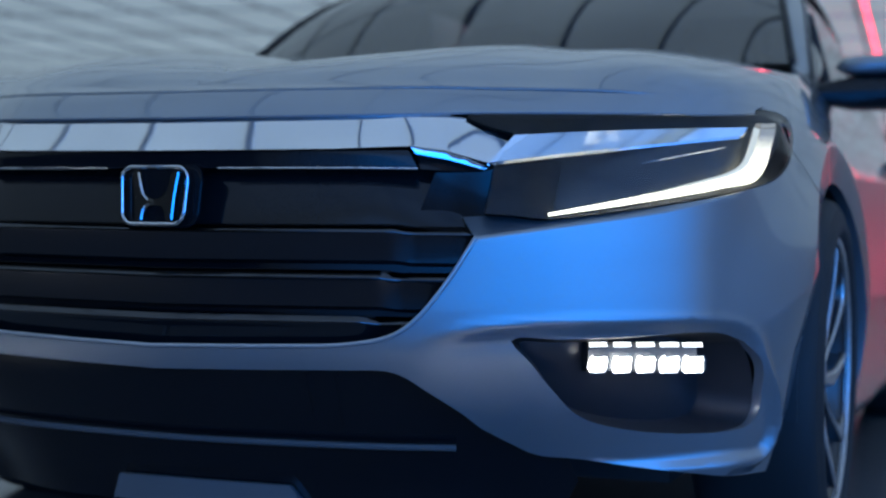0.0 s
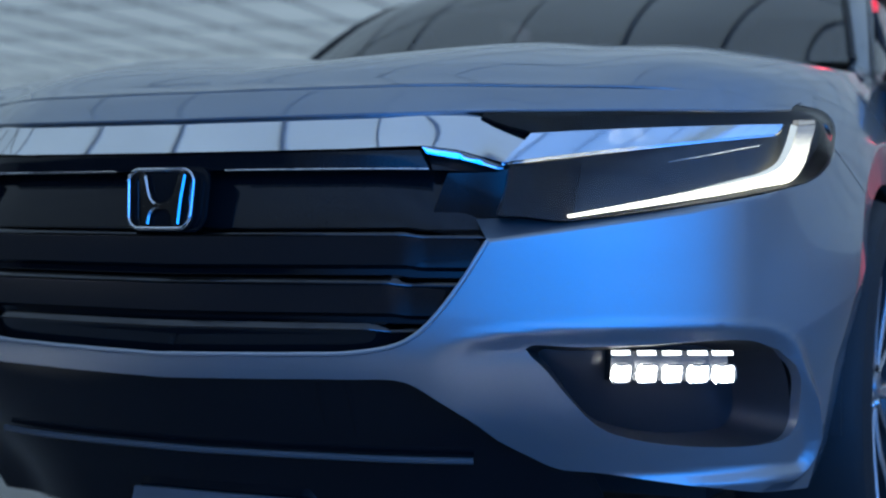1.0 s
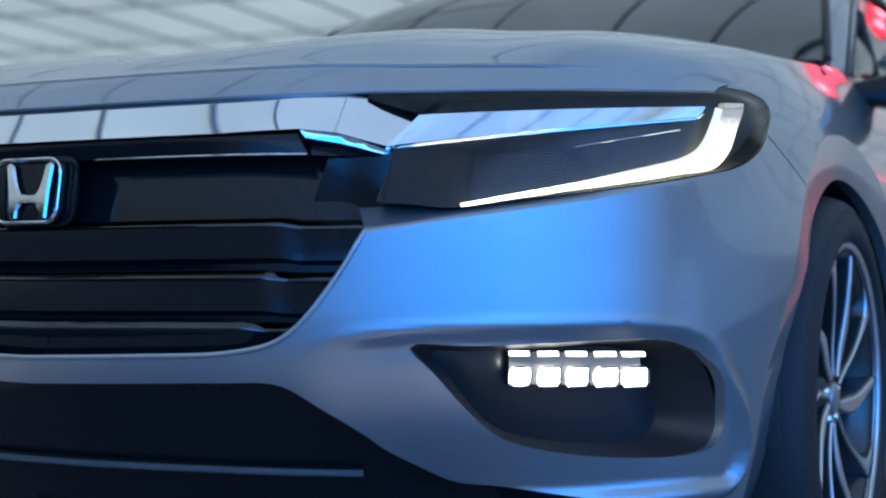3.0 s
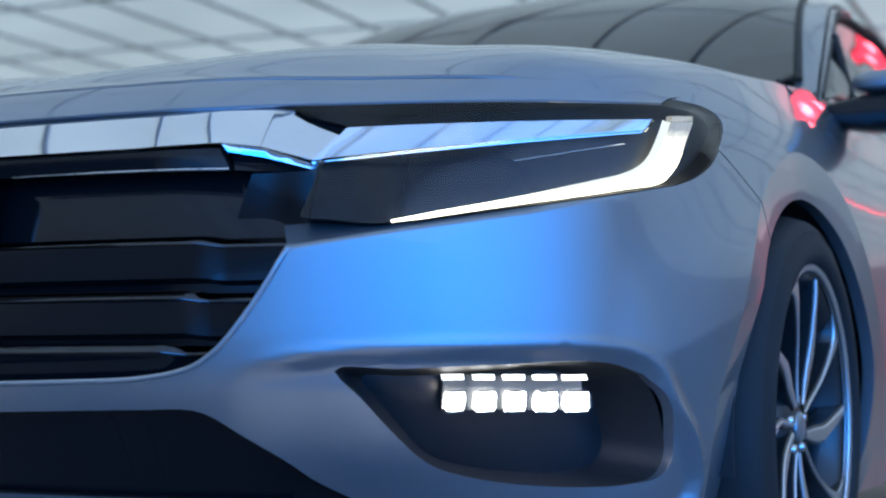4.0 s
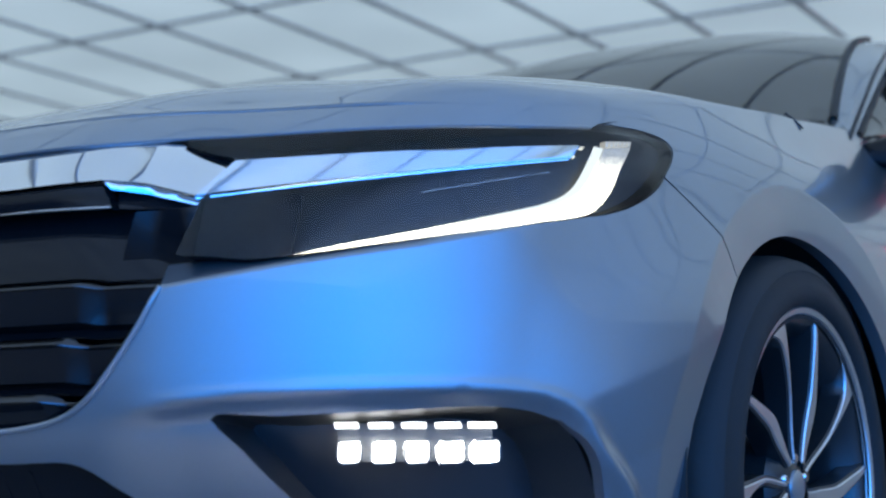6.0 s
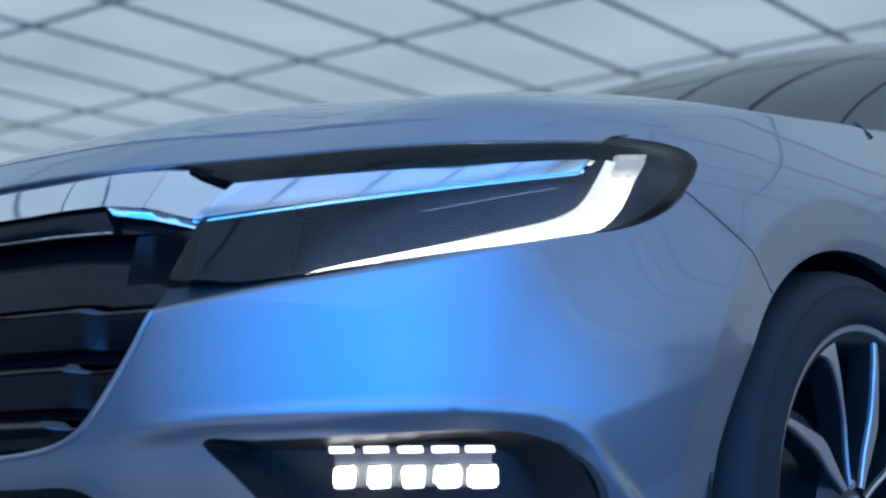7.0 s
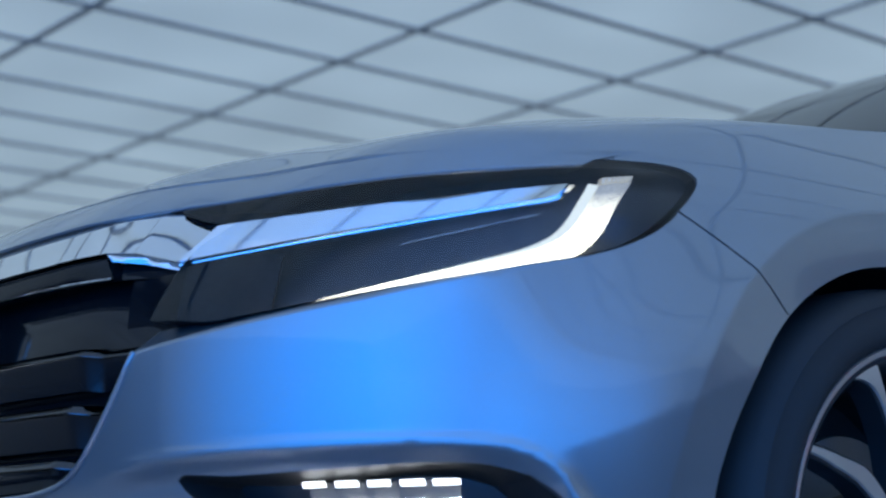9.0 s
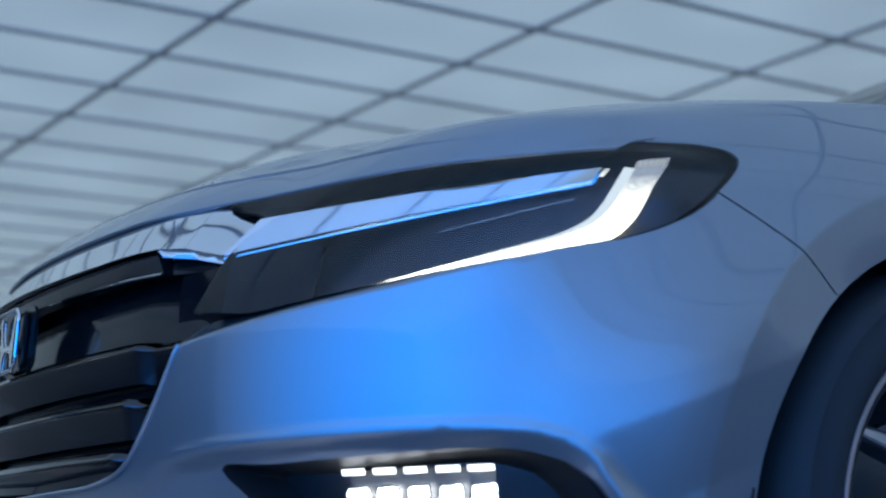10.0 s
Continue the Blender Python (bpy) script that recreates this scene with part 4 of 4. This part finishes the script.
def spoke_mesh(table, turn, mat, lift, wide):
    """One blade of the rim, from its edge to the hub; wide in metres is added on each side."""
    t = np.array(table)
    r = np.linspace(t[0, 0], t[-1, 0], 26)
    a0, a1 = (np.radians(np.interp(-r, -t[:, 0], t[:, k]) + turn) for k in (1, 2))
    rows = []
    for q, a, b in zip(r, a0 - wide / r, a1 + wide / r):
        x = 0.080 + 0.016 * ease((q - 0.05) / 0.19) + lift
        c = 0.0022 / q
        rows.append([(h, q * math.cos(e), q * math.sin(e)) for h, e in ((x - 0.035, a), (x - 0.002, a), (x, a + c), (x, b - c), (x - 0.002, b), (x - 0.035, b), (x - 0.035, a))])
    return loft("spoke", rows, mat)


def wheel(x, y, k, parent):
    hub = place("wheel", lathe("wheel", [(0.0, 0.080), (0.022, 0.080), (0.030, 0.078), (0.055, 0.074), (0.070, 0.06), (0.070, -0.02), (0.0, -0.02)], ALLOY_DARK, 40), parent, "alloy wheel with split bright-faced spokes")
    hub.location = (k * x, y, HUB[2])
    if k < 0:
        hub.rotation_euler = (0, 0, math.pi)
    place("tyre", lathe("tyre", tyre_profile, RUBBER, 96), hub, "black rubber tyre")
    place("rim", lathe("rim", rim_profile, ALLOY, 96), hub)
    place("barrel", lathe("barrel", [(0.2425, 0.0965), (0.236, 0.0955), (0.222, 0.080), (0.212, 0.04), (0.205, -0.09), (0.05, -0.095), (0.04, -0.06)], ALLOY_DARK, 64), hub, "dark inner side of the rim")
    place("brake_disc", lathe("brake_disc", [(0.06, -0.02), (0.145, -0.02), (0.146, -0.03), (0.145, -0.045), (0.06, -0.045)], STEEL, 48), hub)
    for i in range(5):
        for table in (BROAD, BENT):
            spoke = place("spoke", spoke_mesh(table, 72 * i, ALLOY_DARK, 0.0, 0.004), hub)
            place("spoke_face", spoke_mesh(table, 72 * i, ALLOY, 0.0025, 0.0), hub, "machined bright face")
    place("hub_cap", lathe("hub_cap", [(0.0, 0.0865), (0.018, 0.086), (0.024, 0.083), (0.026, 0.076)], SILVER_TRIM, 32), hub)
    for i in range(5):
        a = radians(20 + 72 * i)
        me = lathe("wheel_nut", [(0.0, 0.082), (0.006, 0.082), (0.008, 0.079), (0.009, 0.068)], CHROME, 12)
        nut = place("wheel_nut", me, hub)
        nut.location = (0, 0.040 * math.cos(a), 0.040 * math.sin(a))
    return hub


for k in (1, -1):
    for y in (HUB[1], HUB[1] + 2.70):
        wheel(0.776, y, k, car)

# ---- cabin ----
base = smooth_curve([(0, 1.27, 0.958), (0.35, 1.32, 0.962), (0.58, 1.44, 0.972), (0.702, 1.575, 0.985)], 24)
head = smooth_curve([(0, 2.10, 1.345), (0.30, 2.13, 1.338), (0.48, 2.19, 1.320), (0.552, 2.24, 1.305)], 24)
v = np.linspace(0, 1, 24)[:, None, None]
glass = (1 - v) * base[None] + v * head[None]
glass[..., 2] += 0.045 * np.sin(math.pi * v)[..., 0]
glass[..., 1] -= 0.02 * np.sin(math.pi * v)[..., 0]
full = np.concatenate([(glass * (-1, 1, 1))[:, :0:-1], glass], axis=1)
place("windscreen", loft("windscreen", full, PANE, 0.0), car, "dark tinted windscreen")
scuttle = np.stack([cowl + (0, 0.004, -0.012), cowl * 0.5 + base[np.linspace(0, 23, NA).astype(int)] * 0.5 + (0, 0, -0.03), base[np.linspace(0, 23, NA).astype(int)] + (0, 0.01, -0.012)])
scuttle = scuttle[:, :70]
place("scuttle", loft("scuttle", np.concatenate([(scuttle * (-1, 1, 1))[:, :0:-1], scuttle], axis=1), MATT_BLACK), car, "black plastic scuttle below the windscreen")

belt = smooth_curve([(0.742, 1.66, 0.968), (0.735, 1.80, 0.968), (0.735, 2.6, 0.975), (0.735, 3.4, 0.985), (0.71, 4.0, 1.0)], 40)
rail = smooth_curve([(0.738, 1.60, 0.962), (0.676, 1.96, 1.152), (0.620, 2.27, 1.268), (0.595, 2.60, 1.318), (0.585, 3.0, 1.330), (0.60, 3.5, 1.25), (0.66, 4.0, 1.03)], 40)
edge = glass[:, -1]
side_rail = along(rail, np.linspace(0.0, 0.40, 24))
low_line = np.array([(1.812, 0.9155), (1.87, 0.924), (1.95, 0.935), (2.05, 0.947), (2.13, 0.956), (2.19, 0.9625)])
line_s = np.linspace(1.812, 2.19, 30)
low_curve = skin(line_s, np.interp(line_s, low_line[:, 0], low_line[:, 1]))
top_curve = smooth_curve([(0.757, 1.206, 0.916), (0.733, 1.36, 0.942), (0.712, 1.50, 0.967), (0.702, 1.575, 0.985)], 30)
for k in (1, -1):
    m = (k, 1, 1)
    g = np.linspace(0, 1, 8)[:, None, None]
    fill = (1 - g) * low_curve[None] + g * top_curve[None]
    fill[..., 2] += 0.004 * np.sin(math.pi * g)[..., 0] * np.linspace(0, 1, 30)[None]
    place("wing_corner", loft("wing_corner", fill * m, PAINT, 0.0), car)
    gap = np.array([(0.760, 1.200, 0.9240), (0.7705, 1.203, 0.9155), (0.787, 1.206, 0.897)])
    tube("cowl_gap", gap * m, 0.002, MATT_BLACK, car)
    foot_in, foot_out = edge[:1] - 0.10 * (edge[4:5] - edge[:1]) / np.linalg.norm(edge[4] - edge[0]), side_rail[:1] - 0.10 * (side_rail[4:5] - side_rail[:1]) / np.linalg.norm(side_rail[4] - side_rail[0])
    full_in, full_out = np.vstack([foot_in, edge]), np.vstack([foot_out, side_rail])
    out = np.stack([full_in, full_in * 0.55 + full_out * 0.45 + (0.016, 0.0, 0.012), full_out + (0.008, 0, 0.012), full_out])
    place("a_pillar", loft("a_pillar", out * m, PAINT), car)
    cut = out[1] * 0.4 + out[2] * 0.6 + (0.001, -0.001, 0.001)
    tube("door_gap", cut * m, 0.0035, MATT_BLACK, car, "dark gap beside the door frame")
    tube("glass_edge", (edge + (0.004, 0, 0.002)) * m, 0.008, MATT_BLACK, car, "black rubber edge of the windscreen")
    w = np.linspace(0, 1, 14)[:, None, None]
    pane = (1 - w) * belt[None] + w * (rail[None] + (0, 0, -0.012))
    pane[..., 0] += 0.02 * np.sin(math.pi * w)[..., 0]
    place("side_window", loft("side_window", pane * m, PANE), car, "dark tinted side glass")
    tube("window_trim", (rail + (0.004, 0, -0.006)) * m, 0.009, MATT_BLACK, car)
    post = np.linspace(0, 1, 10)[:, None] * (along(rail, 0.16) - along(belt, 0.10)) + along(belt, 0.10)
    tube("window_post", (post + (0.012, 0, 0)) * m, 0.011, MATT_BLACK, car)
    shelf = skin(np.interp(belt[:, 1], plan[:2600, 1], plan_s[:2600]), 0.955)
    place("window_sill", loft("window_sill", np.stack([shelf, (shelf + belt) / 2 + (0, 0, 0.006), belt]) * m, PAINT), car)
spine = smooth_curve([(0, 2.10, 1.345), (0, 2.5, 1.395), (0, 3.0, 1.395), (0, 3.5, 1.31), (0, 4.0, 1.06)], 40)
roof_edge = np.vstack([along(np.stack([head[-1], head[-1] * 0 + side_rail[-1]]), np.linspace(0, 1, 6)), rail[18:]])
roof_edge = along(roof_edge, np.linspace(0, 1, 40))
h = np.linspace(0, 1, 24)[:, None, None]
roof = (1 - h ** 1.0) * spine[None] + h * roof_edge[None]
roof[..., 2] += 0.035 * np.sin(math.pi * h ** 1.3)[..., 0] * np.linspace(0.4, 1, 40)[None]
roof[:, 0] = along(head, np.linspace(0, 1, 24))
place("roof", loft("roof", np.concatenate([(roof * (-1, 1, 1))[:0:-1], roof], axis=0), PAINT), car, "silver-grey painted roof")
tail = skin(np.linspace(4.6, 5.8, 30), 0.955)
deck = np.stack([tail, tail * (0.85, 0.97, 1) + (0, 0, 0.03), tail * (0.5, 0.92, 1) + (0, 0, 0.05), np.stack([0 * tail[:, 0], 3.95 + 0 * tail[:, 0], 1.03 + 0 * tail[:, 0]], 1)])
place("boot_lid", loft("boot_lid", np.concatenate([deck, (deck * (-1, 1, 1))[::-1][1:]], axis=0), PAINT), car)
bm = bmesh.new()
box(bm, (-0.62, 1.62, 0.60), (0.62, 1.95, 0.90))
for x in (-0.36, 0.36):
    box(bm, (x - 0.24, 2.55, 0.60), (x + 0.24, 2.75, 1.10))
    box(bm, (x - 0.13, 2.62, 1.12), (x + 0.13, 2.72, 1.26))
    box(bm, (x - 0.03, 2.65, 1.08), (x + 0.03, 2.69, 1.14))
bmesh.ops.bevel(bm, geom=list(bm.edges), offset=0.03, segments=2, affect="EDGES")
part("cabin", bm, SEAT, car, "dark seats and dashboard behind glass")

# door mirrors
for k in (1, -1):
    rows = []
    for t in np.linspace(0, 1, 14):
        x = 0.745 + 0.27 * t
        h, d = 0.020 + 0.018 * min(1, t * 3), 0.050 + 0.02 * t
        c = (x, 1.625 + 0.02 * t, 0.918 + 0.004 * t)
        e = 1 - 0.55 * max(0, (t - 0.85) / 0.15) ** 2
        rows.append([(k * x, c[1] + d * e * math.copysign(abs(math.cos(a)) ** 0.6, math.cos(a)), c[2] + h * e * math.copysign(abs(math.sin(a)) ** 0.6, math.sin(a))) for a in np.linspace(0, 2 * math.pi, 25)])
    foot = place("door_mirror", loft("door_mirror", rows, GLOSS_BLACK), car, "door mirror with black foot and silver cap")
    rows = []
    for t in np.linspace(0, 1, 14):
        x = 0.795 + 0.245 * t
        e = max(0.05, 1 - abs(2 * t - 1) ** 5) ** 0.5
        rows.append([(k * x, 1.645 + 0.075 * e * math.copysign(abs(math.cos(a)) ** 0.6, math.cos(a)), 0.980 + 0.024 * e * math.copysign(abs(math.sin(a)) ** 0.6, math.sin(a))) for a in np.linspace(0, 2 * math.pi, 25)])
    place("mirror_cap", loft("mirror_cap", rows, PAINT), foot, "silver painted cap")

# red light tubes hung below the ceiling behind the car
# the second tube is out of view, added for red streaks in the paint
for x, y0, y1 in ((0.12, 6.9, 16.0), (2.3, 8.0, 20.5)):
    bm = bmesh.new()
    for y in np.linspace(y0 + 0.3, y1 - 0.3, 6):
        box(bm, (x - 0.004, y - 0.004, TOP - 0.10), (x + 0.004, y + 0.004, TOP - 0.008))
    box(bm, (x - 0.012, y0, TOP - 0.105), (x + 0.012, y1, TOP - 0.090))
    fitting = tagged(part("light_tube", bm, MATT_BLACK, None), "slim red light tube hung below the ceiling grid", "lamp", "red light tubes")
    fitting.matrix_world = Matrix.Translation((x, 9.16, 0)) @ pose(0, 0, 0, 0, 0, 3.0) @ Matrix.Translation((-x, -9.16, 0))
    rows = [[(x + 0.009 * math.cos(a), y, TOP - 0.114 + 0.009 * math.sin(a)) for a in np.linspace(0, 2 * math.pi, 13)] for y in np.linspace(y0 + 0.02, y1 - 0.02, 4)]
    place("tube", loft("tube", rows, RED_TUBE), fitting, "glowing red tube")

# red flood lamp under the ceiling behind the car, facing its front
flood = tagged(new("flood_lamp"), "black flood lamp with two glowing red bulbs hung from the ceiling", "lamp")
flood.matrix_world = Matrix.Translation((0.42, 6.55, 2.33)) @ pose(0, 0, 0, 0, 0, 5.0)
bm = bmesh.new()
for lo, hi in (((-0.17, 0.0, -0.13), (0.17, 0.02, 0.13)), ((-0.18, -0.03, -0.14), (-0.17, 0.02, 0.14)), ((0.17, -0.03, -0.14), (0.18, 0.02, 0.14)), ((-0.17, -0.03, 0.13), (0.17, 0.02, 0.14)), ((-0.17, -0.03, -0.14), (0.17, 0.02, -0.13))):
    box(bm, lo, hi)
part("housing", bm, MATT_BLACK, flood, "open black metal housing")
bm = bmesh.new()
box(bm, (-0.165, -0.006, -0.125), (0.165, -0.002, 0.125))
part("reflector", bm, RED_FACE, flood, "red lit reflector")
for x in (-0.075, 0.075):
    bm = bmesh.new()
    bmesh.ops.create_uvsphere(bm, u_segments=16, v_segments=10, radius=0.028, matrix=Matrix.Translation((x, -0.012, 0.0)) @ Matrix.Diagonal((0.8, 0.4, 1.6, 1)))
    part("bulb", bm, RED_BULB, flood, "bright red bulb")
bm = bmesh.new()
box(bm, (-0.01, 0.004, 0.138), (0.01, 0.016, TOP - 2.33 + 0.004))
part("bracket", bm, MATT_BLACK, flood)
